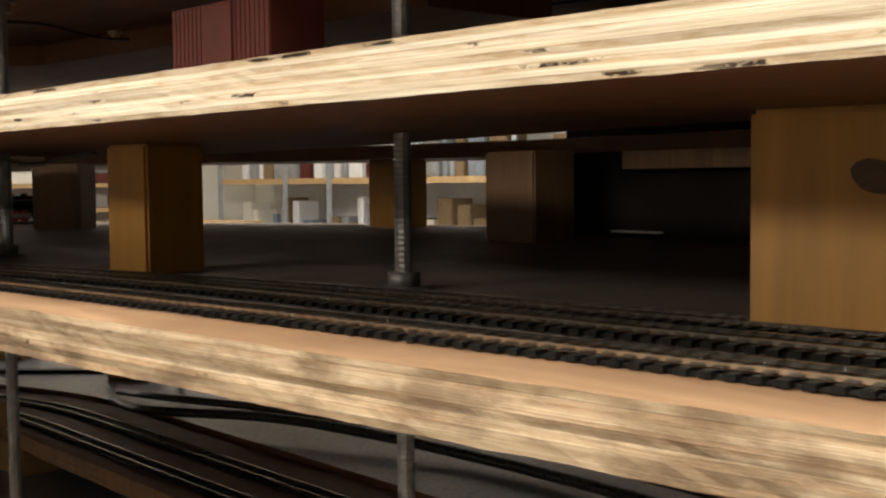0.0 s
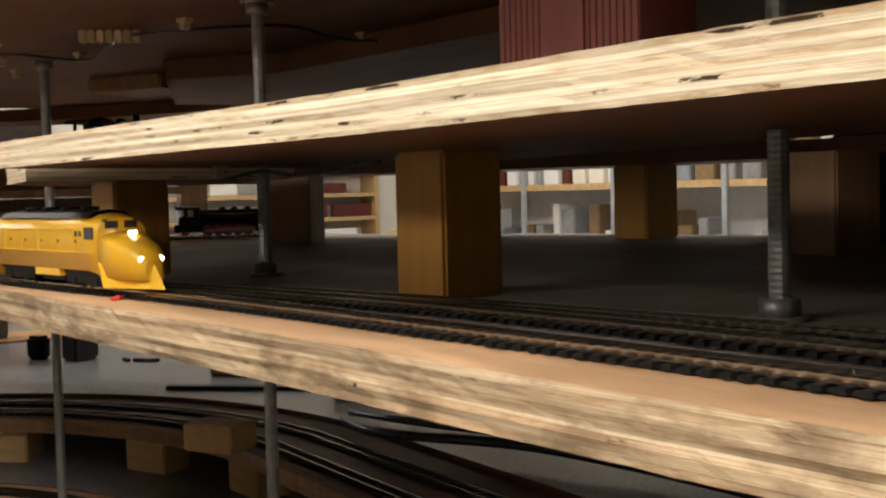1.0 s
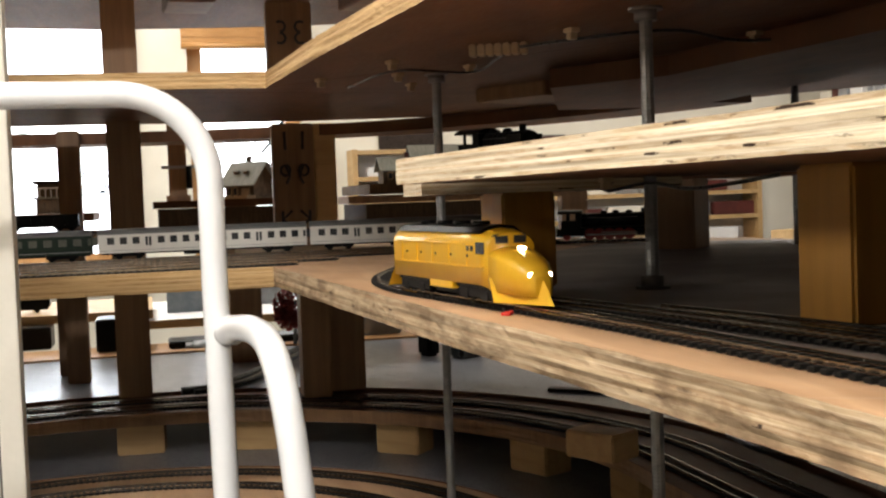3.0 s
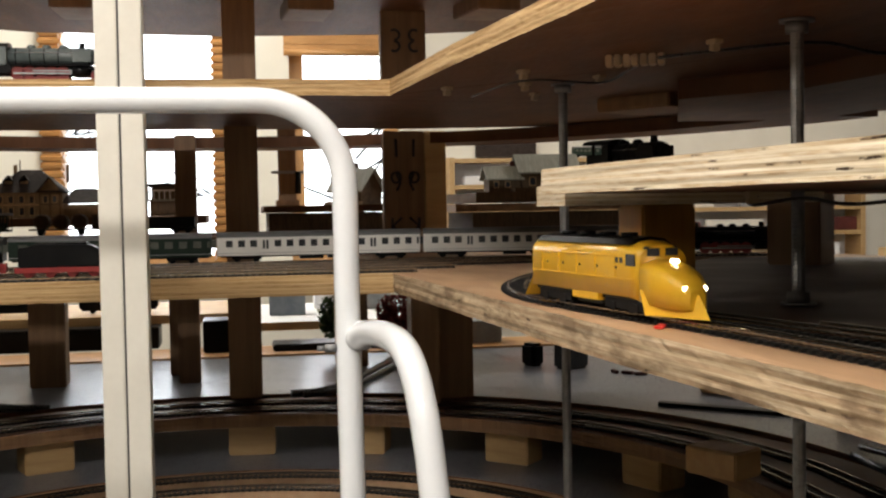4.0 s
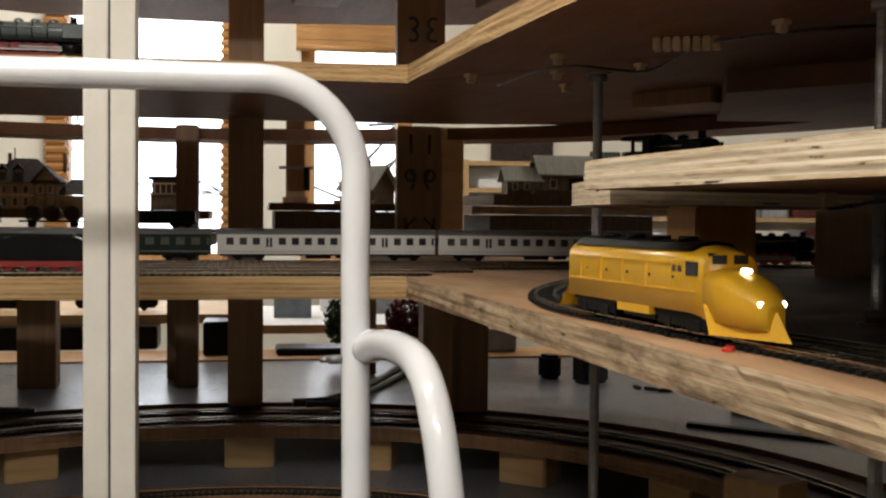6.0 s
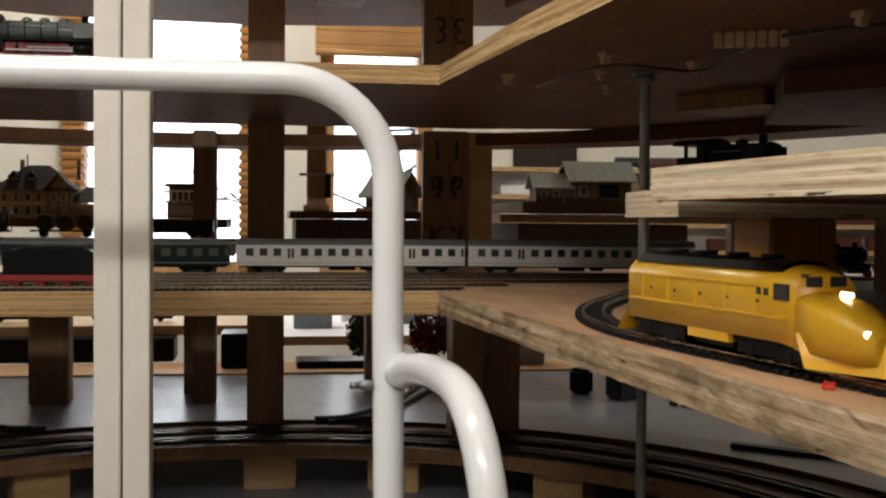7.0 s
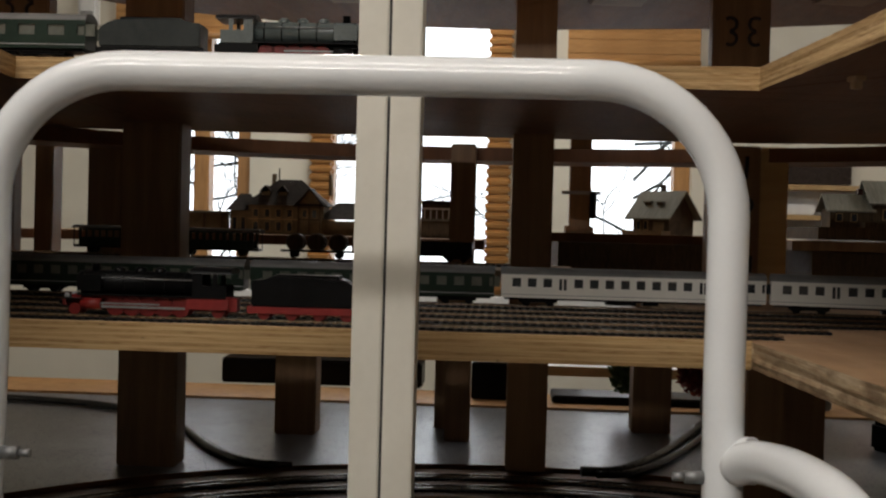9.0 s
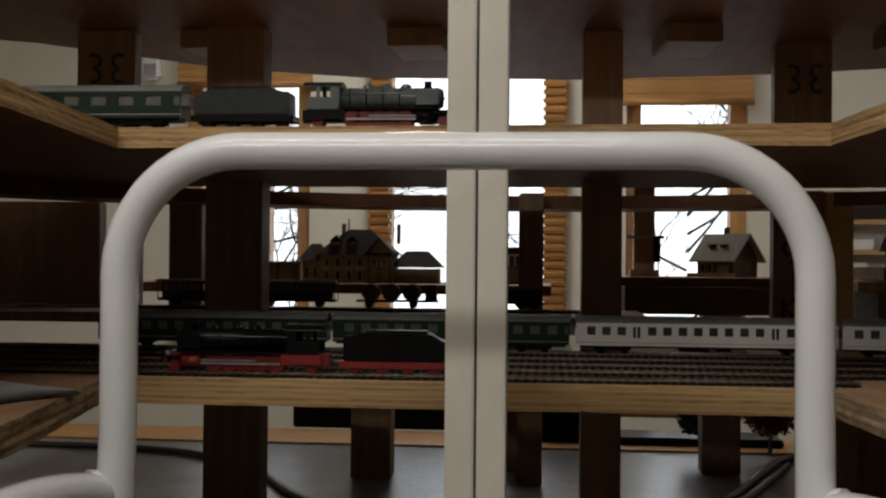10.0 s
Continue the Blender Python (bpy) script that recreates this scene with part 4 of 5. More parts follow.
def tender(x, y, z, L, body, frame, label, flip=False, rz=0):
    t = empty("tender", pose(x, y, z, 0, 0, (180 if flip else 0) + rz), label, "model tender", "steam locomotives")
    a, b = -L / 2, L / 2
    bm = bmesh.new()
    prof = [(a + 0.004, 0.0125), (b - 0.003, 0.0125), (b - 0.003, 0.031), (b - 0.012, 0.034), (b - 0.018, 0.0385), (a + 0.022, 0.0400), (a + 0.016, 0.036), (a + 0.004, 0.036)]
    v0 = [bm.verts.new((-0.0155, yy, zz)) for yy, zz in prof]
    v1 = [bm.verts.new((0.0155, yy, zz)) for yy, zz in prof]
    bm.faces.new(v0)
    bm.faces.new(v1[::-1])
    for i in range(len(prof)):
        j = (i + 1) % len(prof)
        bm.faces.new((v0[i], v0[j], v1[j], v1[i]))
    bmesh.ops.bevel(bm, geom=bm.edges[:], offset=0.0012, segments=2, affect="EDGES")
    part("tank", bm, body, t)
    bm = B((-0.011, 0.011, a + 0.025, b - 0.022, 0.036, 0.0415))
    part("coal_load", bm, BLACK, t)
    part("frame", B((-0.014, -0.0125, a, b, 0.006, 0.0122), (0.0125, 0.014, a, b, 0.006, 0.0122), (-0.0125, 0.0125, a, a + 0.003, 0.0075, 0.0122), (-0.014, 0.014, b - 0.003, b, 0.0075, 0.0122)), frame, t)
    for k in range(4):
        bm = bmesh.new()
        wheelset(bm, a + L * (0.14 + 0.24 * k), 0.0056)
        part("wheelset", bm, frame, t)
    return t


def open_wagon(x, y, z, L, mat, label):
    t = empty("open_wagon", pose(x, y, z), label, "model wagon", "goods train")
    a, b = -L / 2, L / 2
    bm = B((-0.015, -0.0138, a, b, 0.0105, 0.028), (0.0138, 0.015, a, b, 0.0105, 0.028), (-0.0138, 0.0138, a, a + 0.0012, 0.0105, 0.028), (-0.0138, 0.0138, b - 0.0012, b, 0.0105, 0.028), (-0.0138, 0.0138, a + 0.0012, b - 0.0012, 0.0105, 0.012))
    part("body", bm, mat, t)
    for yy in np.linspace(a + 0.004, b - 0.004, 8):
        for s in (-1, 1):
            part("rib", B((s * 0.0153 - 0.0006, s * 0.0153 + 0.0006, yy - 0.0008, yy + 0.0008, 0.0105, 0.0285)), mat, t)
    part("underframe", B((-0.011, 0.011, a - 0.002, b + 0.002, 0.0075, 0.0104)), BLACK, t)
    for s in (-1, 1):
        bogie(t, s * (L / 2 - 0.022), 0.010, 0.0052)
    return t


def tank_wagon(x, y, z, label):
    t = empty("barrel_wagon", pose(x, y, z), label, "model wagon", "goods train")
    part("underframe", B((-0.013, 0.013, -0.05, 0.05, 0.0085, 0.0115)), BLACK, t)
    for k in (-1, 0, 1):
        bm = bmesh.new()
        yy = k * 0.030
        sweep(bm, [(-0.0148, yy, 0.0225), (-0.013, yy, 0.0225), (0.013, yy, 0.0225), (0.0148, yy, 0.0225)], [0.0095, 0.0122, 0.0122, 0.0095], 22)
        part("barrel", bm, HUT, t, "round wooden wine barrel")
        for xx in (-0.011, 0.011):
            bm = bmesh.new()
            cyl(bm, (xx - 0.0008, yy, 0.0225), (xx + 0.0008, yy, 0.0225), 0.0127, 22)
            part("hoop", bm, STEEL, t)
    part("brake_hut", B((-0.011, 0.011, 0.050, 0.066, 0.0115, 0.034), bevel=0.0008), HUT, t)
    part("step_frame", B((-0.012, 0.012, 0.05, 0.068, 0.0085, 0.0115)), BLACK, t)
    for s in (-1, 1):
        bm = bmesh.new()
        wheelset(bm, s * 0.032, 0.0055)
        part("wheelset", bm, BLACK, t)
    return t


def old_coach(x, y, z, L, label):
    """Platform coach with open balustrades and a row of window posts that light shines through."""
    t = empty("platform_coach", pose(x, y, z), label, "model coach", "goods train")
    a, b = -L / 2, L / 2
    part("lower_side", B((-0.015, -0.014, a + 0.008, b - 0.008, 0.010, 0.022), (0.014, 0.015, a + 0.008, b - 0.008, 0.010, 0.022), (-0.014, 0.014, a, b, 0.010, 0.0115)), GREEN, t)
    n = 11
    for k in range(n + 1):
        yy = a + 0.009 + (L - 0.018) * k / n
        for s in (-1, 1):
            part("window_post", B((s * 0.0145 - 0.0007, s * 0.0145 + 0.0007, yy - 0.0014, yy + 0.0014, 0.022, 0.032)), GREEN, t)
    part("side_top", B((-0.0152, -0.0138, a + 0.008, b - 0.008, 0.032, 0.0345), (0.0138, 0.0152, a + 0.008, b - 0.008, 0.032, 0.0345)), GREEN, t)
    bm = bmesh.new()
    extrude_y(bm, [(-0.0165, 0.0345)] + [(-0.0165 * math.cos(q), 0.0345 + 0.0045 * math.sin(q)) for q in np.linspace(0.2, math.pi - 0.2, 7)] + [(0.0165, 0.0345)], a - 0.002, b + 0.002)
    part("roof", bm, ROOFGREY, t)
    part("underframe", B((-0.012, 0.012, a, b, 0.0075, 0.0099)), BLACK, t)
    for s in (-1, 1):
        bm = bmesh.new()
        wheelset(bm, s * (L / 2 - 0.025), 0.0058)
        part("wheelset", bm, BLACK, t)
        for q in (-1, 1):
            part("platform_rail", B((q * 0.014 - 0.0005, q * 0.014 + 0.0005, s * (L / 2 - 0.001) - 0.0006, s * (L / 2 - 0.001) + 0.0006, 0.0115, 0.0345)), BLACK, t)
    return t


def diesel(x, y, z, rz):
    """Bull-nosed yellow diesel locomotive; nose towards +x of its own axis."""
    t = empty("diesel_locomotive", pose(x, y, z, 0, 0, rz) @ Matrix.Scale(1.12, 4), "yellow bull-nosed diesel locomotive with lit headlamps", "model locomotive")
    L = 0.205
    a, b = -L / 2, L / 2 - 0.052
    hw = 0.0168

    def ring(xx, w, z0, z1, top):
        pts = [(-w, z0), (-w, z1)] + [(-w * math.cos(q), z1 + top * math.sin(q)) for q in np.linspace(0.3, math.pi - 0.3, 7)] + [(w, z1), (w, z0)]
        return [(xx, p[0], p[1]) for p in pts]

    def loft(bm, rings):
        vr = [[bm.verts.new(p) for p in r] for r in rings]
        for p, q in zip(vr, vr[1:]):
            for i in range(len(p)):
                j = (i + 1) % len(p)
                f = bm.faces.new((p[i], p[j], q[j], q[i]))
                f.smooth = True
        bm.faces.new(vr[0])
        bm.faces.new(vr[-1][::-1])

    bm = bmesh.new()
    loft(bm, [ring(a, hw - 0.002, 0.011, 0.034, 0.008), ring(a + 0.003, hw, 0.011, 0.036, 0.0095), ring(b - 0.002, hw, 0.011, 0.036, 0.0095), ring(b + 0.009, hw - 0.0012, 0.0095, 0.0345, 0.0080)])
    box(bm, a + 0.070, b - 0.045, -hw, hw, 0.0065, 0.0112)
    part("body", bm, YELLOW, t)
    bm = bmesh.new()
    loft(bm, [ring(b + 0.0085, hw - 0.0010, 0.009, 0.0285, 0.0060), ring(b + 0.022, hw - 0.0020, 0.0078, 0.0262, 0.0064), ring(b + 0.034, hw - 0.0042, 0.0068, 0.0228, 0.0064), ring(b + 0.043, hw - 0.0075, 0.0064, 0.0190, 0.0055), ring(b + 0.049, hw - 0.0120, 0.0062, 0.0150, 0.0030)])
    part("nose", bm, YELLOW, t, "rounded yellow bull nose")
    bm = bmesh.new()
    vs = [(b + 0.018, -0.0172, 0.0018), (b + 0.062, 0, 0.0014), (b + 0.018, 0.0172, 0.0018), (b + 0.010, -0.0164, 0.0165), (b + 0.050, 0, 0.0150), (b + 0.010, 0.0164, 0.0165)]
    v = [bm.verts.new(p) for p in vs]
    for q in ((0, 1, 4, 3), (1, 2, 5, 4), (0, 3, 5, 2), (3, 4, 5), (0, 2, 1)):
        bm.faces.new([v[i] for i in q])
    part("snow_plough", bm, YELLOW, t)
    bm = bmesh.new()
    vs = [(a - 0.012, -0.0165, 0.0022), (a - 0.016, 0, 0.0018), (a - 0.012, 0.0165, 0.0022), (a - 0.001, -0.0150, 0.0165), (a - 0.003, 0, 0.0165), (a - 0.001, 0.0150, 0.0165)]
    v = [bm.verts.new(p) for p in vs]
    for q in ((0, 1, 4, 3), (1, 2, 5, 4), (0, 3, 5, 2), (3, 4, 5), (0, 2, 1)):
        bm.faces.new([v[i] for i in q])
    part("rear_plough", bm, YELLOW, t)
    bm = bmesh.new()
    extrude_pts = [(-0.0145, 0.0425), (-0.010, 0.0462), (0, 0.0476), (0.010, 0.0462), (0.0145, 0.0425)]
    va = [bm.verts.new((a + 0.006, p[0], p[1])) for p in extrude_pts]
    vb = [bm.verts.new((b - 0.006, p[0], p[1])) for p in extrude_pts]
    bm.faces.new(va)
    bm.faces.new(vb[::-1])
    for i in range(5):
        j = (i + 1) % 5
        bm.faces.new((va[i], va[j], vb[j], vb[i]))
    part("roof_panel", bm, BLACK, t, "black roof panel")
    for k in range(4):
        bm = bmesh.new()
        xx = a + 0.03 + 0.03 * k
        cyl(bm, (xx, 0, 0.047), (xx, 0, 0.0495), 0.0055, 14)
        part("roof_fan", bm, BLACK, t)
    for yy in (-0.0075, 0.0005):
        bm = B((b + 0.0035, b + 0.0092, 1.55 * yy, 1.55 * yy + 0.0104, 0.0352, 0.0418), bevel=0.001)
        part("windscreen", bm, PANE_DARK, t)
    for s in (-1, 1):
        part("cab_window", B((b - 0.006, b + 0.005, s * hw - 0.0005, s * hw + 0.0004, 0.0300, 0.0372)), PANE_DARK, t)
        for q in (0.014, 0.020):
            part("small_window", B((b - q, b - q + 0.0035, s * hw - 0.0004, s * hw + 0.0004, 0.0315, 0.0348)), PANE_DARK, t)
        part("grille_strip", B((a + 0.01, b - 0.02, s * (hw + 0.0002) - 0.0006, s * (hw + 0.0002) + 0.0006, 0.0352, 0.0362)), YELLOW, t)
        part("skirt_rail", B((a + 0.004, b + 0.004, s * (hw + 0.0002) - 0.0006, s * (hw + 0.0002) + 0.0006, 0.0215, 0.0224)), YELLOW, t)
        for k in range(5):
            part("panel_rib", B((a + 0.02 + 0.028 * k, a + 0.021 + 0.028 * k, s * (hw + 0.0001) - 0.0005, s * (hw + 0.0001) + 0.0005, 0.0225, 0.035)), YELLOW, t)
            bm = bmesh.new()
            cyl(bm, (a + 0.03 + 0.026 * k, s * hw, 0.0285), (a + 0.03 + 0.026 * k, s * (hw + 0.0005), 0.0285), 0.0009, 10)
            part("filler_cap", bm, PANE_DARK, t)
        bm = bmesh.new()
        cyl(bm, (b + 0.0415, s * 0.0062, 0.0185), (b + 0.0462, s * 0.0062, 0.0185), 0.0015, 14)
        part("headlamp", bm, LAMP, t, "small lit headlamp")
        for xx in (a + 0.038, b - 0.012):
            part("bogie_frame", B((xx - 0.026, xx + 0.026, s * 0.0135 - 0.0015, s * 0.0135 + 0.0015, 0.003, 0.0095), (xx - 0.018, xx - 0.012, s * 0.0135 - 0.002, s * 0.0135 + 0.002, 0.0015, 0.007), (xx + 0.012, xx + 0.018, s * 0.0135 - 0.002, s * 0.0135 + 0.002, 0.0015, 0.007)), BLACK, t)
    bm = bmesh.new()
    cyl(bm, (b + 0.020, 0, 0.0335), (b + 0.0265, 0, 0.0335), 0.0012, 14)
    part("headlamp", bm, LAMP, t, "small lit upper headlamp")
    for xx in (a + 0.022, a + 0.038, a + 0.054, b - 0.028, b - 0.012, b + 0.004):
        bm = bmesh.new()
        for s in (-1, 1):
            cyl(bm, (xx, s * 0.0075, 0.0058), (xx, s * 0.0105, 0.0058), 0.0058, 16)
        part("wheelset", bm, BLACK, t)
    part("underframe", B((a + 0.004, b + 0.004, -0.0135, 0.0135, 0.0085, 0.0112), (a + 0.072, b - 0.045, -0.013, 0.013, 0.0035, 0.0085)), BLACK, t)
    return t


def boxcar(x, y, z, L):
    t = empty("boxcar", pose(x, y, z, 0, 0, 3), "oxide red wooden boxcar on the ramp deck", "model wagon")
    a, b = -L / 2, L / 2
    part("body", B((a, b, -0.017, 0.017, 0.010, 0.046)), BOXRED, t)
    me = None
    for s in (-1, 1):
        for k in range(22):
            x0 = a + (b - a) * k / 22
            if me is None:
                o = part("plank", B((0.0003, (b - a) / 22 - 0.0003, -0.0005, 0.0005, 0, 0.0355), bevel=0.0002), BOXRED, t)
                me = o.data
            else:
                o = new("plank", me)
                o.parent = t
            o.matrix_basis = Matrix.Translation((x0, s * 0.0174, 0.0102))
    for s in (-1, 1):
        part("door", B((-0.014, 0.014, s * 0.0185 - 0.0008, s * 0.0185 + 0.0008, 0.011, 0.0445)), BOXRED, t)
    bm = bmesh.new()
    vs = [bm.verts.new((xx, p, q)) for xx in (a - 0.001, b + 0.001) for p, q in ((-0.0185, 0.0458), (0, 0.051), (0.0185, 0.0458))]
    for q in ((0, 1, 4, 3), (1, 2, 5, 4), (0, 3, 5, 2), (0, 2, 1), (3, 4, 5)):
        bm.faces.new([vs[i] for i in q])
    part("roof", bm, BLACK, t)
    part("underframe", B((a, b, -0.012, 0.012, 0.0075, 0.0098)), BLACK, t)
    for xx in (a + 0.02, b - 0.02):
        bm = bmesh.new()
        for q in (-0.009, 0.009):
            for s in (-1, 1):
                cyl(bm, (xx + q, s * 0.0075, 0.0055), (xx + q, s * 0.0105, 0.0055), 0.0055, 14)
        part("bogie", bm, BLACK, t)


def trains():
    zr = ZD + 0.0050
    diesel(-0.985, 0.3485, zr, 8.5)
    # front steam engine on the first yard track, tender trailing towards +y
    tender(-1.627, -0.130, zr, 0.105, BLACK, RED, "black steam tender with red frame", flip=False)
    steam_loco(-1.627, -0.270, zr, "black steam locomotive with red running gear", BLACK, RED, RED, L=0.165)
    # passenger train on the far yard track
    xs = -1.93
    j = 0.045
    coach(xs, j + 0.1545, zr, 0.303, SILVER, "silver passenger coach with dark windows", 16, PANE_DARK, (3, 12))
    coach(xs, j - 0.1475, zr, 0.285, GREEN, "dark green passenger coach", 13, PANE_LIGHT)
    coach(xs, j - 0.4400, zr, 0.285, GREEN, "dark green passenger coach", 13, PANE_LIGHT)
    coach(xs + 0.027, j + 0.463, zr, 0.303, SILVER, "silver passenger coach in shade", 16, PANE_DARK, (3, 12), rz=-10)
    steam_loco(-1.825, 0.80, zr, "black steam locomotive heading the passenger train", BLACK, BLACK, RED, L=0.165, flip=True, rz=-24)
    # goods train on the raised strip
    zs = 1.2050
    old_coach(-2.2, -0.495, zs, 0.125, "old dark platform coach with open windows")
    old_coach(-2.2, -0.355, zs, 0.125, "old dark platform coach with open windows")
    tank_wagon(-2.2, -0.212, zs, "wagon loaded with three round barrels")
    open_wagon(-2.2, -0.060, zs, 0.135, BLACK, "black open goods wagon")
    # engine on the upper deck
    zu = 1.4050
    coach(-1.68, -0.455, zu, 0.20, GREEN, "dark green luggage coach on the upper deck", 6, PANE_LIGHT)
    tender(-1.68, -0.293, zu, 0.105, DKGREY, BLACK, "grey-green steam tender on the upper deck", flip=True)
    steam_loco(-1.68, -0.160, zu, "grey-green steam locomotive with pale boiler", LTGREY, BLACK, RED, L=0.158, flip=True)
    # stock on the ramp deck
    boxcar(-0.556, 0.466, 1.2725, 0.092)
    steam_loco(-1.33, 0.480, 1.2630, "small black steam locomotive on the ramp end", BLACK, BLACK, BLACK, L=0.12, rz=118)


# ---- buildings ----
def gable(bm, x0, x1, y0, y1, z, h, axis="y", over=0.006, t=0.003):
    """Two roof slabs; the ridge runs along the axis."""
    if axis == "y":
        xm = (x0 + x1) / 2
        prof = [(x0 - over, z - over * 0.6), (xm, z + h), (x1 + over, z - over * 0.6), (x1 + over, z - over * 0.6 + t), (xm, z + h + t), (x0 - over, z - over * 0.6 + t)]
        extrude_y(bm, prof, y0 - over, y1 + over)
    else:
        ym = (y0 + y1) / 2
        prof = [(y0 - over, z - over * 0.6), (ym, z + h), (y1 + over, z - over * 0.6), (y1 + over, z - over * 0.6 + t), (ym, z + h + t), (y0 - over, z - over * 0.6 + t)]
        a = [bm.verts.new((x0 - over, p, q)) for p, q in prof]
        b = [bm.verts.new((x1 + over, p, q)) for p, q in prof]
        bm.faces.new(a)
        bm.faces.new(b[::-1])
        for i in range(6):
            k = (i + 1) % 6
            bm.faces.new((a[i], a[k], b[k], b[i]))


def gable_wall(bm, x0, x1, y0, y1, z0, z1, h, axis):
    box(bm, x0, x1, y0, y1, z0, z1)
    if axis == "x":
        for x in (x0, x1 - 0.002):
            a = [bm.verts.new((x + d, p, q)) for d in (0, 0.002) for p, q in ((y0, z1), (y1, z1), ((y0 + y1) / 2, z1 + h))]
            for q in ((0, 1, 2), (3, 5, 4), (0, 3, 4, 1), (1, 4, 5, 2), (2, 5, 3, 0)):
                bm.faces.new([a[i] for i in q])
    else:
        for y in (y0, y1 - 0.002):
            a = [bm.verts.new((p, y + d, q)) for d in (0, 0.002) for p, q in ((x0, z1), (x1, z1), ((x0 + x1) / 2, z1 + h))]
            for q in ((0, 1, 2), (3, 5, 4), (0, 3, 4, 1), (1, 4, 5, 2), (2, 5, 3, 0)):
                bm.faces.new([a[i] for i in q])


def hipped(bm, x0, x1, y0, y1, z, h, inset, over=0.005):
    lo = [bm.verts.new(p) for p in ((x0 - over, y0 - over, z), (x1 + over, y0 - over, z), (x1 + over, y1 + over, z), (x0 - over, y1 + over, z))]
    xm = (x0 + x1) / 2
    hi = [bm.verts.new(p) for p in ((xm, y0 + inset, z + h), (xm, y1 - inset, z + h))]
    for q in ((lo[0], lo[1], hi[0]), (lo[1], lo[2], hi[1], hi[0]), (lo[2], lo[3], hi[1]), (lo[3], lo[0], hi[0], hi[1]), tuple(lo[::-1])):
        bm.faces.new(q)


def model_windows(parent, x, ys, z0, z1, w, mat=PANE_DARK):
    for y in ys:
        f = part("window", B((x, x + 0.0012, y - w / 2 - 0.0012, y + w / 2 + 0.0012, z0 - 0.0012, z1 + 0.0012)), PINE_PALE, parent)
        part("pane", B((x + 0.0012, x + 0.0018, y - w / 2, y + w / 2, z0, z1)), mat, f)


def buildings():
    # large station
    t = empty("model_station", Matrix.Translation((-2.60, -0.315, 1.234)), "ochre model station with dark hipped roofs", "model building")
    part("wall", B((-0.04, 0.04, -0.075, 0.055, 0, 0.050)), STATION, t)
    bm = bmesh.new()
    hipped(bm, -0.04, 0.04, -0.075, 0.055, 0.050, 0.046, 0.045, over=0.009)
    part("roof", bm, SLATE, t)
    bm = bmesh.new()
    gable_wall(bm, 0.0, 0.045, 0.012, 0.052, 0, 0.052, 0.026, "x")
    part("gable_bay", bm, STATION, t)
    bm = bmesh.new()
    gable(bm, 0.0, 0.045, 0.012, 0.052, 0.052, 0.026, "x")
    part("bay_roof", bm, SLATE, t)
    part("wing", B((-0.03, 0.03, 0.055, 0.135, 0, 0.026)), STATION, t)
    bm = bmesh.new()
    hipped(bm, -0.03, 0.03, 0.055, 0.135, 0.028, 0.030, 0.02, over=0.008)
    part("wing_roof", bm, SLATE, t)
    for y in (-0.042, 0.058):
        part("chimney", B((-0.006, 0.004, y, y + 0.006, 0.07, 0.106)), STATION, t)
    model_windows(t, 0.0405, (-0.062, -0.042, -0.022, -0.003), 0.030, 0.043, 0.008)
    model_windows(t, 0.0405, (-0.062, -0.042, -0.022, -0.003), 0.006, 0.021, 0.008)
    model_windows(t, 0.0455, (0.024, 0.041), 0.030, 0.043, 0.007)
    part("string_course", B((0.0402, 0.0415, -0.075, 0.012, 0.025, 0.027)), PINE_PALE, t)
    part("side_wing", B((-0.03, 0.034, -0.108, -0.075, 0, 0.040)), STATION, t)
    bm = bmesh.new()
    hipped(bm, -0.03, 0.034, -0.108, -0.070, 0.040, 0.030, 0.010, over=0.007)
    part("side_wing_roof", bm, SLATE, t)
    for y in (-0.055, -0.025):
        d = part("dormer", B((0.010, 0.030, y, y + 0.014, 0.062, 0.074)), STATION, t)
        bm = bmesh.new()
        gable(bm, 0.006, 0.032, y, y + 0.014, 0.074, 0.009, "x", over=0.003, t=0.002)
        part("dormer_roof", bm, SLATE, d)
    for y in (-0.100, -0.085):
        model_windows(t, 0.0345, (y,), 0.008, 0.028, 0.007)
    for z in (0.0, 0.026, 0.047):
        part("timber_band", B((0.0455, 0.0468, 0.012, 0.052, z, z + 0.002)), HUT, t)
    for y in (0.012, 0.031, 0.050):
        part("timber_post", B((0.0455, 0.0468, y, y + 0.002, 0.002, 0.050)), HUT, t)
    part("finial", B((-0.001, 0.001, -0.031, -0.029, 0.094, 0.116)), HUT, t)
    # signal cabin with railings
    q = empty("model_signal_cabin", Matrix.Translation((-2.63, -0.066, 1.2342)), "dark model signal cabin with pale railings", "model building")
    part("wall", B((-0.02, 0.02, -0.030, 0.030, 0, 0.030)), HUT, q)
    part("gallery", B((-0.024, 0.028, -0.034, 0.034, 0.030, 0.034)), GREYROOF, q)
    for k in range(7):
        part("baluster", B((0.026, 0.028, -0.033 + 0.0107 * k, -0.031 + 0.0107 * k, 0.034, 0.050)), PAPER, q)
    part("handrail", B((0.0255, 0.0285, -0.034, 0.034, 0.050, 0.053)), PAPER, q)
    part("cabin", B((-0.018, 0.014, -0.027, 0.027, 0.034, 0.060)), HUT, q)
    part("roof", B((-0.024, 0.024, -0.036, 0.036, 0.060, 0.066), bevel=0.002), SLATE, q)
    # platform canopy beside it
    c = empty("platform_canopy", Matrix.Translation((-2.58, -0.482, 1.234)), "flat roofed model platform canopy", "model building")
    part("roof", B((-0.025, 0.03, -0.055, 0.055, 0.034, 0.038), bevel=0.001), GREYROOF, c)
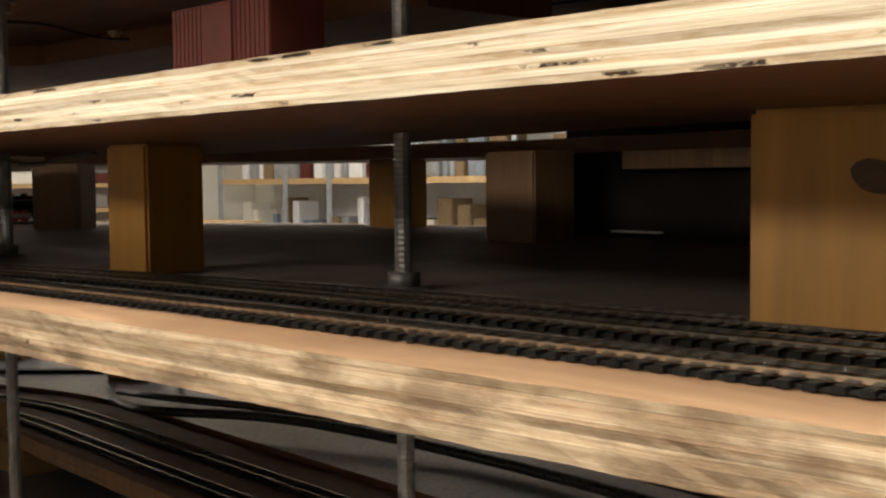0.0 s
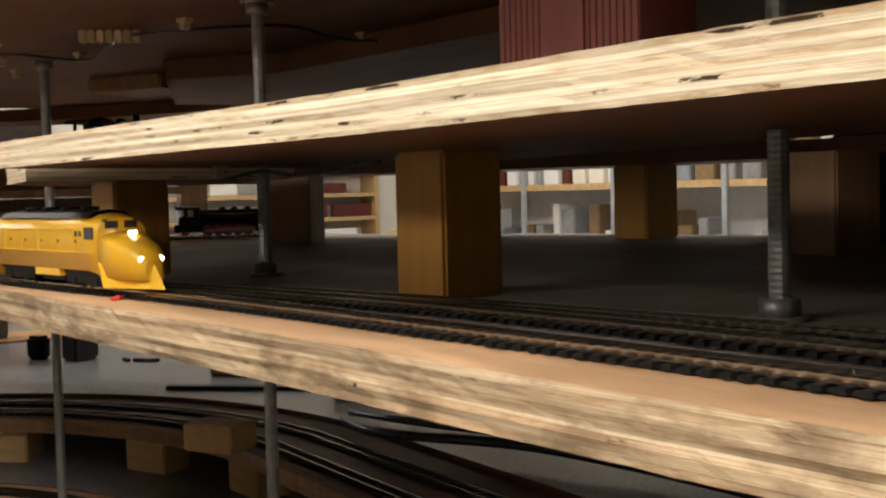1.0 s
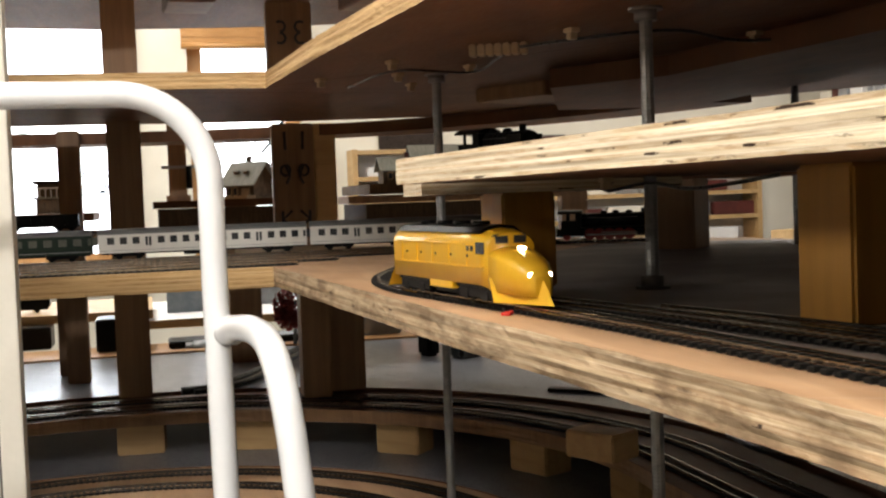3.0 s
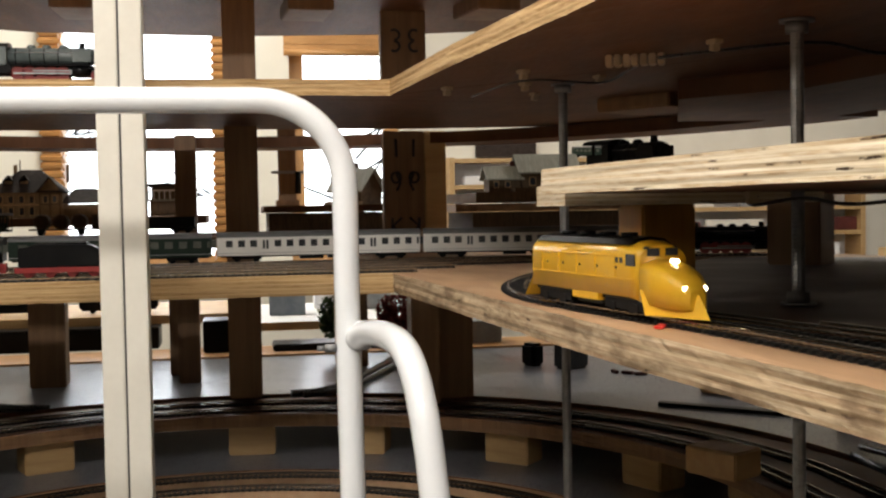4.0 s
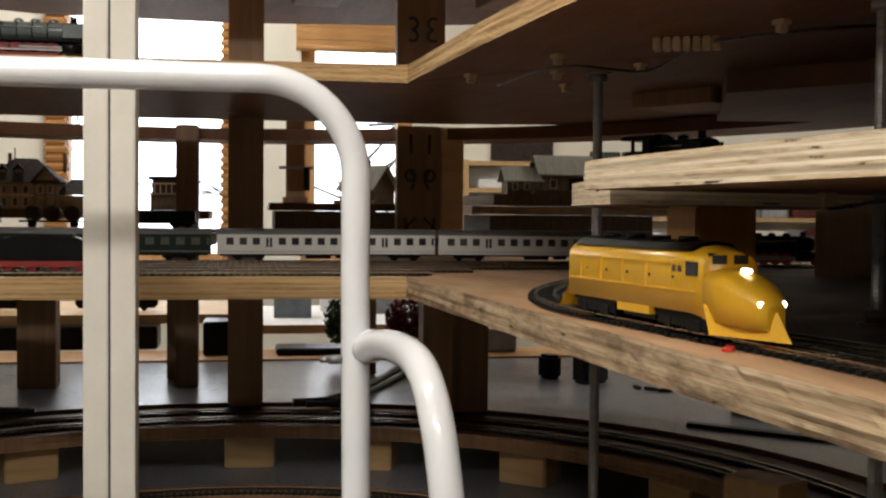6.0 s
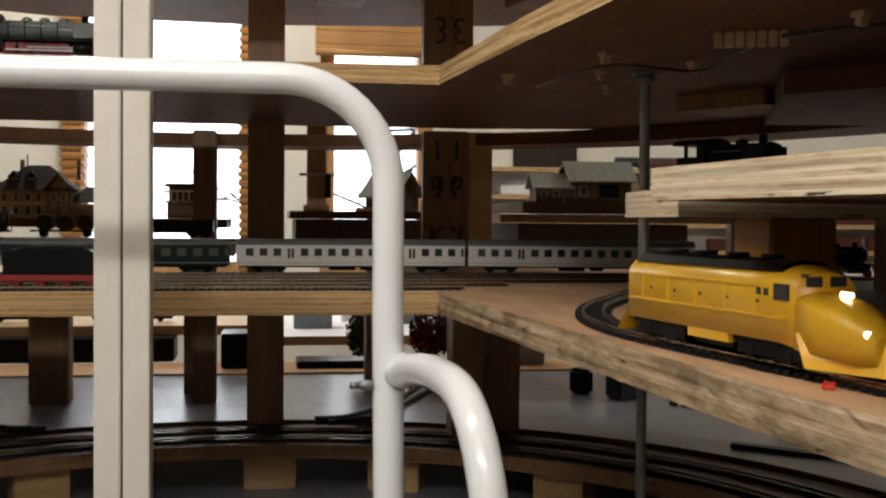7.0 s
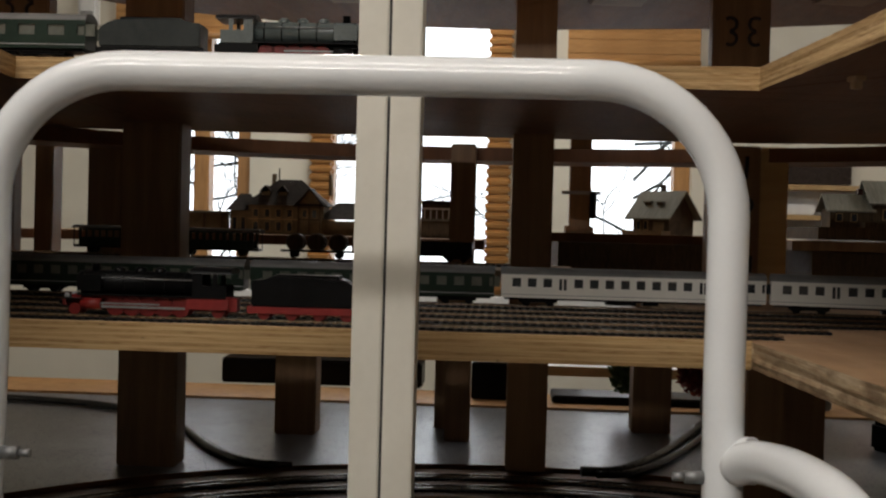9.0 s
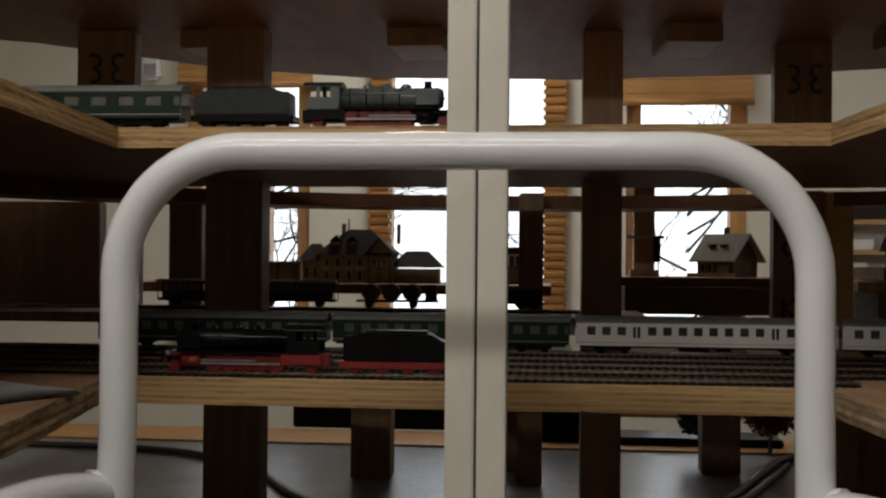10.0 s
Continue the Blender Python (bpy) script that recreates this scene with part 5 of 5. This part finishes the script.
    for y in (-0.045, -0.015, 0.015, 0.045):
        part("canopy_post", B((0.018, 0.021, y - 0.0015, y + 0.0015, 0, 0.034)), HUT, c)
    part("wall", B((-0.02, 0.0, -0.05, 0.05, 0, 0.034)), STATION, c)
    # small station
    s = empty("model_signal_house", pose(-2.60, 0.328, 1.250, 0, 0, -50) @ Matrix.Scale(0.9, 4), "small dark model house with pale grey gable roof", "model building")
    bm = bmesh.new()
    gable_wall(bm, -0.034, 0.034, -0.046, 0.046, 0, 0.036, 0.046, "y")
    part("wall", bm, HUT, s)
    bm = bmesh.new()
    gable(bm, -0.034, 0.034, -0.046, 0.046, 0.036, 0.046, "y", over=0.012)
    part("roof", bm, GREYROOF, s)
    for y in (-0.026, 0.004):
        d = part("dormer", B((0.008, 0.024, y, y + 0.014, 0.052, 0.0625)), HUT, s)
        part("dormer_roof", B((0.006, 0.028, y - 0.002, y + 0.016, 0.0625, 0.0645)), GREYROOF, d)
    part("chimney", B((-0.012, -0.004, -0.012, -0.004, 0.07, 0.098)), HUT, s)
    model_windows(s, 0.0345, (-0.03, -0.012), 0.010, 0.026, 0.009)
    part("doorway", B((0.0335, 0.0350, 0.006, 0.034, 0.002, 0.024)), STATION, s, "pale ochre doorway")
    part("platform", B((0.034, 0.060, -0.05, 0.05, 0, 0.008)), STATION, s)
    # water tower
    k = empty("model_tower", Matrix.Translation((-2.59, 0.182, 1.250)), "brown model water tower with a cross arm", "model building")
    bm = bmesh.new()
    prism(bm, [(0.02, -0.024), (0.02, 0.024), (-0.02, 0.024), (-0.02, -0.024)], 0, 0.012)
    prism(bm, [(0.015, -0.018), (0.015, 0.018), (-0.015, 0.018), (-0.015, -0.018)], 0.012, 0.165)
    part("shaft", bm, PINE_DARK, k)
    part("arm", B((0.016, 0.019, -0.032, 0.034, 0.066, 0.072)), GREYPL, k)
    bm = bmesh.new()
    cyl(bm, (0.017, 0.022, 0.025), (0.017, 0.022, 0.07), 0.006, 12)
    part("pipe", bm, BLACK, k)
    part("cap", B((-0.012, 0.012, -0.016, 0.016, 0.165, 0.178)), PINE_DARK, k)
    # goods shed
    g = empty("model_goods_shed", Matrix.Translation((-2.60, 0.71, 1.270)), "weathered dark timber goods shed with grey roof", "model building")
    bm = bmesh.new()
    gable_wall(bm, -0.035, 0.035, -0.035, 0.085, 0, 0.046, 0.034, "y")
    part("wall", bm, HUT, g)
    bm = bmesh.new()
    gable(bm, -0.035, 0.035, -0.035, 0.085, 0.046, 0.034, "y", over=0.010)
    part("roof", bm, GREYROOF, g)
    part("office", B((-0.025, 0.03, -0.105, -0.036, 0, 0.032)), HUT, g)
    bm = bmesh.new()
    gable(bm, -0.025, 0.03, -0.105, -0.038, 0.032, 0.024, "y", over=0.008)
    part("office_roof", bm, GREYROOF, g)
    part("chimney", B((-0.004, 0.004, -0.052, -0.043, 0.045, 0.068)), BOXRED, g)
    part("loading_door", B((0.035, 0.0375, 0.02, 0.06, 0.004, 0.036)), BLACK, g)
    part("loading_dock", B((0.035, 0.075, -0.06, 0.085, 0, 0.010)), HUT, g)
    model_windows(g, 0.0305, (-0.09, -0.065), 0.012, 0.024, 0.009)
    model_windows(g, 0.0355, (-0.012,), 0.016, 0.032, 0.012)


def small_tree(x, y, z, h, mat, label, seed):
    rnd = random.Random(seed)
    t = empty("model_tree", Matrix.Translation((x, y, z)), label, "model tree", "model trees")
    bm = bmesh.new()
    sweep(bm, [(0, 0, 0), (0.002, 0.001, h * 0.4), (0, 0.003, h * 0.8)], [0.004, 0.003, 0.001], 6)
    for k in range(8):
        q = rnd.uniform(0, 6.28)
        z0 = h * rnd.uniform(0.3, 0.7)
        sweep(bm, [(0, 0, z0), (0.3 * h * math.cos(q), 0.3 * h * math.sin(q), z0 + h * 0.2)], [0.002, 0.0007], 5)
    part("trunk", bm, BARK, t)
    bm = bmesh.new()
    for k in range(900):
        while True:
            p = Vector((rnd.uniform(-1, 1), rnd.uniform(-1, 1), rnd.uniform(-1, 1)))
            if 0.25 < p.length < 1 + 0.2 * math.sin(5 * p.x + 3 * p.z):
                break
        c = Vector((p.x * h * 0.36, p.y * h * 0.36, h * 0.62 + p.z * h * 0.36))
        r = h * rnd.uniform(0.035, 0.075)
        d1, d2 = Vector((rnd.gauss(0, 1), rnd.gauss(0, 1), rnd.gauss(0, 1))).normalized() * r, Vector((rnd.gauss(0, 1), rnd.gauss(0, 1), rnd.gauss(0, 1))).normalized() * r
        bm.faces.new([bm.verts.new(c + d1), bm.verts.new(c + d2), bm.verts.new(c - d1), bm.verts.new(c - d2 * 0.6)])
    part("crown", bm, mat, t)


# ---- step stool rail and the white post ----
def stool():
    t = empty("step_ladder", Matrix.Translation((-1.262, -0.043, 0)), "white enamelled tubular step ladder with a hoop handrail", "step ladder")
    y0, y1, top, r, R = -0.2205, 0.2205, 1.342, 0.0121, 0.080
    pts = [(0.05, y0 - 0.01, 0.0), (0.012, y0 - 0.004, 0.7), (0.0, y0, top - R - 0.09), (0.0, y0, top - R)]
    pts += [(0, y0 + R - R * math.cos(a), top - R + R * math.sin(a)) for a in np.linspace(0.15, math.pi / 2, 12)]
    pts += [(0, y1 - R + R * math.sin(a), top - R + R * math.cos(a)) for a in np.linspace(0, math.pi / 2 - 0.15, 12)]
    pts += [(0.0, y1, top - R), (0.0, y1, top - R - 0.09), (0.012, y1 + 0.004, 0.7), (0.05, y1 + 0.01, 0.0)]
    bm = bmesh.new()
    sweep(bm, pts, r, 24)
    part("hoop_rail", bm, WHITE_TUBE, t, "white bent tube handrail")
    for s, y in ((-1, y0), (1, y1)):
        bm = bmesh.new()
        zj = 1.122
        p = [(0.004, y + s * 0.006, zj - 0.004), (0.03, y + s * 0.015, zj + 0.004), (0.085, y + s * 0.025, zj + 0.008), (0.135, y + s * 0.033, zj + 0.003), (0.166, y + s * 0.038, zj - 0.016), (0.185, y + s * 0.042, zj - 0.048)]
        p += [(0.197, y + s * 0.046, zj - 0.095), (0.206, y + s * 0.049, zj - 0.15), (0.225, y + s * 0.055, 0.8), (0.26, y + s * 0.06, 0.45), (0.31, y + s * 0.07, 0.0)]
        sweep(bm, spline(p, 0.01), r, 20)
        part("side_leg", bm, WHITE_TUBE, t, "white bent tube front leg")
        bm = bmesh.new()
        sweep(bm, [(0.006, y + s * 0.010, zj), (0.011, y + s * 0.016, zj + 0.001)], r + 0.0018, 20)
        part("collar", bm, WHITE_TUBE, t)
        bm = bmesh.new()
        cyl(bm, (0.004, y - s * 0.011, 1.111), (0.004, y - s * 0.022, 1.111), 0.0042, 6)
        cyl(bm, (0.004, y - s * 0.022, 1.111), (0.004, y - s * 0.029, 1.111), 0.0026, 10)
        part("bolt", bm, STEEL, t, "zinc bolt end with nut")
    for k in range(3):
        part("step", B((0.02, 0.2 - 0.03 * k, y0 + 0.012, y1 - 0.012, 0.22 + 0.23 * k, 0.25 + 0.23 * k), bevel=0.004), GREYPL, t)
    p = empty("white_post", Matrix.Translation((-1.492, -0.0445, 0)), "cream white two-part post from floor to ceiling", "post")
    for a, b in ((-0.0248, -0.0011), (0.0011, 0.0248)):
        part("post_half", B((-0.02, 0.02, a, b, 0, 2.6), bevel=0.0012), WHITE_POST, p)
    part("joint", B((-0.018, 0.017, -0.0011, 0.0011, 0, 2.6)), GAP, p)


# ---- small things ----
def cable_run(name, pts, r, label, mat=CABLE):
    bm = bmesh.new()
    sweep(bm, spline(pts, 0.012), r, 7)
    return thing(name, bm, mat, label, "cable", "cables")


def cable_clip(x, y, z, rz=0):
    t = empty("cable_clip", pose(x, y, z, 0, 0, rz), "small beige cable clip under the deck", "clip", "cable clips")
    part("base", B((-0.006, 0.006, -0.005, 0.005, -0.004, 0), bevel=0.0006), CLIPM, t)
    part("hook", B((-0.003, 0.003, -0.004, 0.004, -0.010, -0.004), bevel=0.0006), CLIPM, t)


def details():
    for x, y in ((-1.334, 0.369), (-1.375, 0.463), (-1.116, 0.482), (-1.132, 0.666), (-1.50, 0.32), (-1.56, 0.44), (-1.45, 0.40), (-1.2, 0.75)):
        cable_clip(x, y, 1.380, 20)
    cable_clip(-1.02, 0.47, 1.2490)
    t = empty("terminal_strip", pose(-1.212, 0.446, 1.380, 0, 0, 65), "beige screw terminal strip under the deck", "terminal strip")
    for k in range(7):
        part("terminal", B((-0.028 + 0.008 * k, -0.0215 + 0.008 * k, -0.007, 0.007, -0.011, 0), bevel=0.001), CLIPM, t)
    cable_run("wire", [(-1.55, 0.36, 1.374), (-1.36, 0.378, 1.372), (-1.371, 0.463, 1.371), (-1.30, 0.47, 1.376), (-1.24, 0.46, 1.374)], 0.0012, "thin dark wire clipped under the deck")
    cable_run("wire", [(-1.19, 0.46, 1.374), (-1.121, 0.485, 1.371), (-1.10, 0.57, 1.376), (-1.128, 0.669, 1.371), (-1.0, 0.80, 1.374), (-0.6, 0.9, 1.376)], 0.0016, "dark wire clipped under the deck")
    cable_run("wire", [(-1.03, 0.48, 1.246), (-1.02, 0.47, 1.238), (-0.95, 0.475, 1.243), (-0.87, 0.47, 1.238), (-0.78, 0.48, 1.244)], 0.0014, "thin dark wire under the ramp deck")
    cable_run("cable", [(-2.56, -0.95, 0.936), (-2.55, -0.77, 0.936), (-2.50, -0.60, 0.936), (-2.37, -0.46, 0.936), (-2.18, -0.354, 0.936), (-2.09, -0.285, 0.937), (-2.07, -0.24, 0.937)], 0.006, "thick black cable lying on the grey table")
    cable_run("cable", [(-2.36, -0.445, 0.9355), (-2.17, -0.338, 0.9355), (-2.09, -0.265, 0.9355), (-2.085, -0.22, 0.9355)], 0.004, "second black cable beside the first")
    cable_run("cable", [(-2.62, 0.47, 0.937), (-2.54, 0.404, 0.937), (-2.26, 0.292, 0.937), (-2.12, 0.215, 0.937), (-2.10, 0.16, 0.937)], 0.007, "thick black cable lying on the grey table")
    cable_run("cable", [(-2.53, 0.42, 0.9355), (-2.25, 0.308, 0.9355), (-2.115, 0.232, 0.9355), (-2.09, 0.18, 0.9355)], 0.005, "second black cable beside the first")
    cable_run("cable", [(-1.45, 0.80, 0.936), (-1.30, 0.78, 0.945), (-1.1, 0.86, 0.95), (-0.8, 0.92, 0.94), (-0.3, 0.9, 0.94)], 0.006, "bundle of black cable below the deck")
    cable_run("cable", [(-1.45, 0.81, 0.945), (-1.28, 0.80, 0.96), (-1.1, 0.88, 0.955), (-0.8, 0.95, 0.95), (-0.3, 0.93, 0.95)], 0.005, "bundle of black cable below the deck")
    bm = bmesh.new()
    prism(bm, [(-1.88, 0.72), (-1.60, 1.02), (-1.585, 1.01), (-1.865, 0.71)], 0.930, 0.936)
    thing("batten", bm, BLACK, "thin black strip lying on the grey table", "strip")
    # red marker and point motor by the near track
    m = thing("track_marker", B((-0.012, 0.012, -0.003, 0.003, 0, 0.002), bevel=0.0005), REDPL, "small red plastic marker beside the near track", "marker")
    m.matrix_world = pose(-0.893, 0.347, ZD + 0.0002, 0, 0, -30)
    p = empty("point_motor", pose(-1.035, 0.372, ZD + 0.0024, 0, 0, -8), "small black point motor beside the track", "point motor")
    part("case", B((-0.016, 0.016, -0.007, 0.007, 0, 0.007), bevel=0.0015), SLEEPER, p)
    bm = bmesh.new()
    cyl(bm, (0.004, 0, 0.007), (0.004, 0, 0.0115), 0.0045, 12)
    part("lantern", bm, SLEEPER, p)
    # booklet on the left arm
    b = empty("booklet", pose(-1.42, -0.432, ZD + 0.0004, 0, 0, -25), "white folded paper booklet lying on the deck", "booklet")
    for k in range(4):
        bm = bmesh.new()
        n = 8
        rows = [[bm.verts.new((-0.06 + 0.12 * i / n, -0.045 + 0.0015 * k, 0.0012 * k + 0.0035 * k * math.sin(math.pi * i / n))), bm.verts.new((-0.06 + 0.12 * i / n, 0.045, 0.0012 * k + 0.0012 * k * math.sin(math.pi * i / n)))] for i in range(n + 1)]
        for a, c in zip(rows, rows[1:]):
            bm.faces.new((a[0], c[0], c[1], a[1]))
        bmesh.ops.solidify(bm, geom=bm.faces[:], thickness=0.0008)
        part("leaf", bm, PAPER, b)
    # toys and clutter on the bench under the window
    rnd = random.Random(5)
    for k in range(14):
        y = 0.2 + 0.115 * k
        h = rnd.uniform(0.03, 0.075)
        w = rnd.uniform(0.06, 0.1)
        mat, word = rnd.choice(((PAPER, "white"), (PAPER, "white"), (REDPL, "red"), (GREYPL, "grey"), (BLUEGREY, "blue-grey")))
        x = -3.15 - rnd.uniform(0, 0.2)
        q = empty("model_kit_house", Matrix.Translation((x, y, 0.975)), f"{word} toy building on the bench", "toy building", "toy buildings")
        part("wall", B((-0.03, 0.03, -w / 2, w / 2, 0, h)), mat, q)
        bm = bmesh.new()
        gable(bm, -0.03, 0.03, -w / 2, w / 2, h, 0.02, "y")
        part("roof", bm, rnd.choice((REDPL, GREYROOF, SLATE)), q)
    small_tree(-2.66, 0.415, 0.934, 0.12, REDTREE, "little red-leaved model tree", 3)
    small_tree(-2.62, 0.29, 0.934, 0.13, GREENTREE, "little green model tree", 4)
    # dark wagons and boxes behind the posts
    for k in range(6):
        y = -1.3 + 0.22 * k
        q = empty("dark_wagon", Matrix.Translation((-3.0, y, 1.0055)), "black model wagon parked on the bench", "model wagon", "parked wagons")
        part("body", B((-0.015, 0.015, -0.09, 0.09, 0.012, 0.036), bevel=0.002), BLACK, q)
        for s in (-1, 1):
            bm = bmesh.new()
            wheelset(bm, s * 0.06, 0.0058)
            part("wheelset", bm, BLACK, q)
        part("underframe", B((-0.012, 0.012, -0.085, 0.085, 0.007, 0.012)), BLACK, q)
    for (x, y, sy, h, mat, word) in ((-2.78, 0.055, 0.11, 0.07, BLACK, "black"), (-2.9, -0.3, 0.4, 0.05, BLACK, "long black"), (-2.76, 0.30, 0.30, 0.015, BLACK, "flat black"), (-2.78, 0.62, 0.09, 0.05, GREYPL, "dark grey")):
        thing("storage_box", B((x - 0.05, x + 0.05, y - sy / 2, y + sy / 2, 0.934, 0.934 + h), bevel=0.003), mat, f"{word} storage box behind the table", "box", "storage boxes")
    for (x, y, w, h, mat, word) in ((-2.30, 0.70, 0.06, 0.055, PANE_DARK, "dark grey"), (-2.36, 0.64, 0.03, 0.045, BLACK, "black")):
        ob = thing("bracket", B((-0.02, 0.02, -w / 2, w / 2, 0, h), bevel=0.006), mat, f"{word} plastic bracket on the table", "bracket")
        ob.matrix_world = pose(x, y, 0.930, 0, 0, 25)
    for k in range(3):
        ob = thing("red_fitting", B((-0.012, 0.012, -0.004, 0.004, 0, 0.006), bevel=0.001), BOXRED, "small dark red fitting on the table", "fitting", "loose fittings")
        ob.matrix_world = pose(-2.22 + 0.02 * k, 0.76 + 0.018 * k, 0.930, 0, 0, 40 * k)


# ---- far cabinets ----
def display_shelf(name, m, L, H, D, boards, label, stock):
    t = empty(name, m, label, "cabinet")
    part("back", B((-L / 2, L / 2, D - 0.012, D, 0, H)), PAPER, t)
    for x in (-L / 2, L / 2 - 0.02):
        part("side", B((x, x + 0.02, 0, D - 0.012, 0, H)), PINE_PALE, t)
    for z in boards:
        part("shelf_board", B((-L / 2 + 0.02, L / 2 - 0.02, 0, D - 0.013, z, z + 0.016)), PINE_PALE, t)
    rnd = random.Random(len(boards) * 7 + int(L * 10))
    for z in boards[:-1]:
        x = -L / 2 + 0.06
        while x < L / 2 - 0.2:
            w = rnd.uniform(0.1, 0.26)
            mat, word = rnd.choice(stock)
            h = rnd.uniform(0.035, 0.06)
            o = thing("shelf_model", B((-w / 2, w / 2, -0.018, 0.018, 0, h), bevel=0.004), mat, f"{word} model wagon on a display shelf", "model wagon", "shelf models")
            o.matrix_world = m @ Matrix.Translation((x + w / 2, 0.05, z + 0.0162))
            x += w + rnd.uniform(0.02, 0.12)
    return t


def far_room():
    stock = ((BOXRED, "red"), (GREYPL, "grey"), (GREEN, "green"), (BLUEGREY, "blue-grey"), (STATION, "tan"), (WALL, "cream"), (PAPER, "white"), (BOXRED, "dull red"))
    # right of the windows, with little locomotives
    display_shelf("display_cabinet", pose(-4.455, 1.72, 0.91, 0, 0, 90), 1.7, 0.52, 0.14, (0.0, 0.10, 0.20, 0.30, 0.40, 0.50), "pale wooden display cabinet with rows of model wagons", stock)
    for y, mat, word in ((1.42, GREEN, "dark green"), (1.545, BOXRED, "red"), (1.675, BOXRED, "red")):
        c = empty("shelf_coach", Matrix.Translation((-4.50, y, 1.4262)), f"{word} model coach standing on the display cabinet", "model coach", "coaches on the cabinet")
        part("body", B((-0.016, 0.016, -0.056, 0.056, 0.010, 0.037), bevel=0.002), mat, c)
        part("roof", B((-0.0165, 0.0165, -0.057, 0.057, 0.0372, 0.043), bevel=0.0025), ROOFGREY, c, "grey rounded roof")
        for k in range(6):
            part("pane", B((0.0162, 0.0168, -0.048 + 0.0165 * k, -0.037 + 0.0165 * k, 0.023, 0.032)), PANE_LIGHT, c)
        for q in (-0.036, 0.036):
            bm = bmesh.new()
            wheelset(bm, q, 0.0055)
            part("wheelset", bm, BLACK, c)
        part("underframe", B((-0.012, 0.012, -0.052, 0.052, 0.007, 0.010)), BLACK, c)
    # along the north wall
    t = empty("glass_cabinet", Matrix.Translation((-2.2, 2.80, 0.7)), "glass fronted cabinet with wooden shelves and bright contents", "cabinet")
    part("back", B((-2.2, 2.0, 0.17, 0.185, 0, 1.1)), PAPER, t)
    for z in (0.0, 0.25, 0.515, 0.78, 1.08):
        part("shelf_board", B((-2.2, 2.0, -0.1, 0.17, z, z + 0.022)), PINE_PALE, t)
    for x in (-2.2, -1.7, -1.4, -0.9, -0.4, 0.1, 0.6, 1.1, 1.97):
        part("upright", B((x, x + 0.02, -0.11, -0.1, 0, 1.1)), GREYPL, t)
    rnd = random.Random(8)
    for z in (0.022, 0.272, 0.537, 0.802):
        x = -2.15
        while x < 1.8:
            w, h = rnd.uniform(0.025, 0.085), rnd.uniform(0.05, 0.2)
            mat, word = rnd.choice(((PAPER, "white"), (GREYPL, "grey"), (STATION, "tan"), (PAPER, "white"), (BLUEGREY, "blue-grey"), (BOXRED, "red"), (WALL, "cream"), (STATION, "brown"), (GREYPL, "grey")))
            o = thing("carton", B((-w / 2, w / 2, -0.05, 0.05, 0, h), bevel=0.003), mat, f"{word} carton on a cabinet shelf", "carton", "cartons")
            o.location = (-2.2 + x + w / 2, 2.83, 0.7 + z)
            x += w + rnd.uniform(0.003, 0.03)
    # table with papers and track parts behind the inner deck
    b = empty("work_table", Matrix.Translation((-2.3, 2.0, 0)), "white work table with loose parts behind the layout", "table")
    part("tabletop", B((-1.1, 1.6, -0.35, 0.45, 1.04, 1.065), bevel=0.003), PAPER, b)
    for x in (-1.0, 1.5):
        for y in (-0.28, 0.38):
            part("leg", B((x - 0.025, x + 0.025, y - 0.025, y + 0.025, 0, 1.04)), PINE_PALE, b)
    for k in range(9):
        w = rnd.uniform(0.1, 0.3)
        mat, word = rnd.choice(((GREYPL, "grey"), (PAPER, "white"), (BLACK, "black"), (PINE_PALE, "wooden"), (BLUEGREY, "blue-grey")))
        o = thing("loose_part", B((-w / 2, w / 2, -0.04, 0.04, 0, rnd.uniform(0.015, 0.05)), bevel=0.003), mat, f"{word} loose part lying on the work table", "part", "loose parts")
        o.matrix_world = pose(-3.2 + 0.27 * k, 1.85 + rnd.uniform(-0.1, 0.2), 1.0652, 0, 0, rnd.uniform(-25, 25))
    # green notice board and a pale panel above the cabinet
    thing("notice_board", B((-4.598, -4.58, 1.00, 1.24, 1.435, 1.52)), SLATE, "dark notice board above the display cabinet", "board")
    thing("blue_panel", B((-3.2, -0.2, 2.97, 2.998, 1.85, 2.3)), BLUEGREY, "pale blue-grey panel on the far wall", "panel")


room()
decks()
posts()
rods()
stool()
trains()
buildings()
bare_tree(-7.2, -1.75, 0.0, 1.9, 2)
bare_tree(-7.0, 0.75, 0.0, 2.0, 3)
far_room()
details()
tracks()
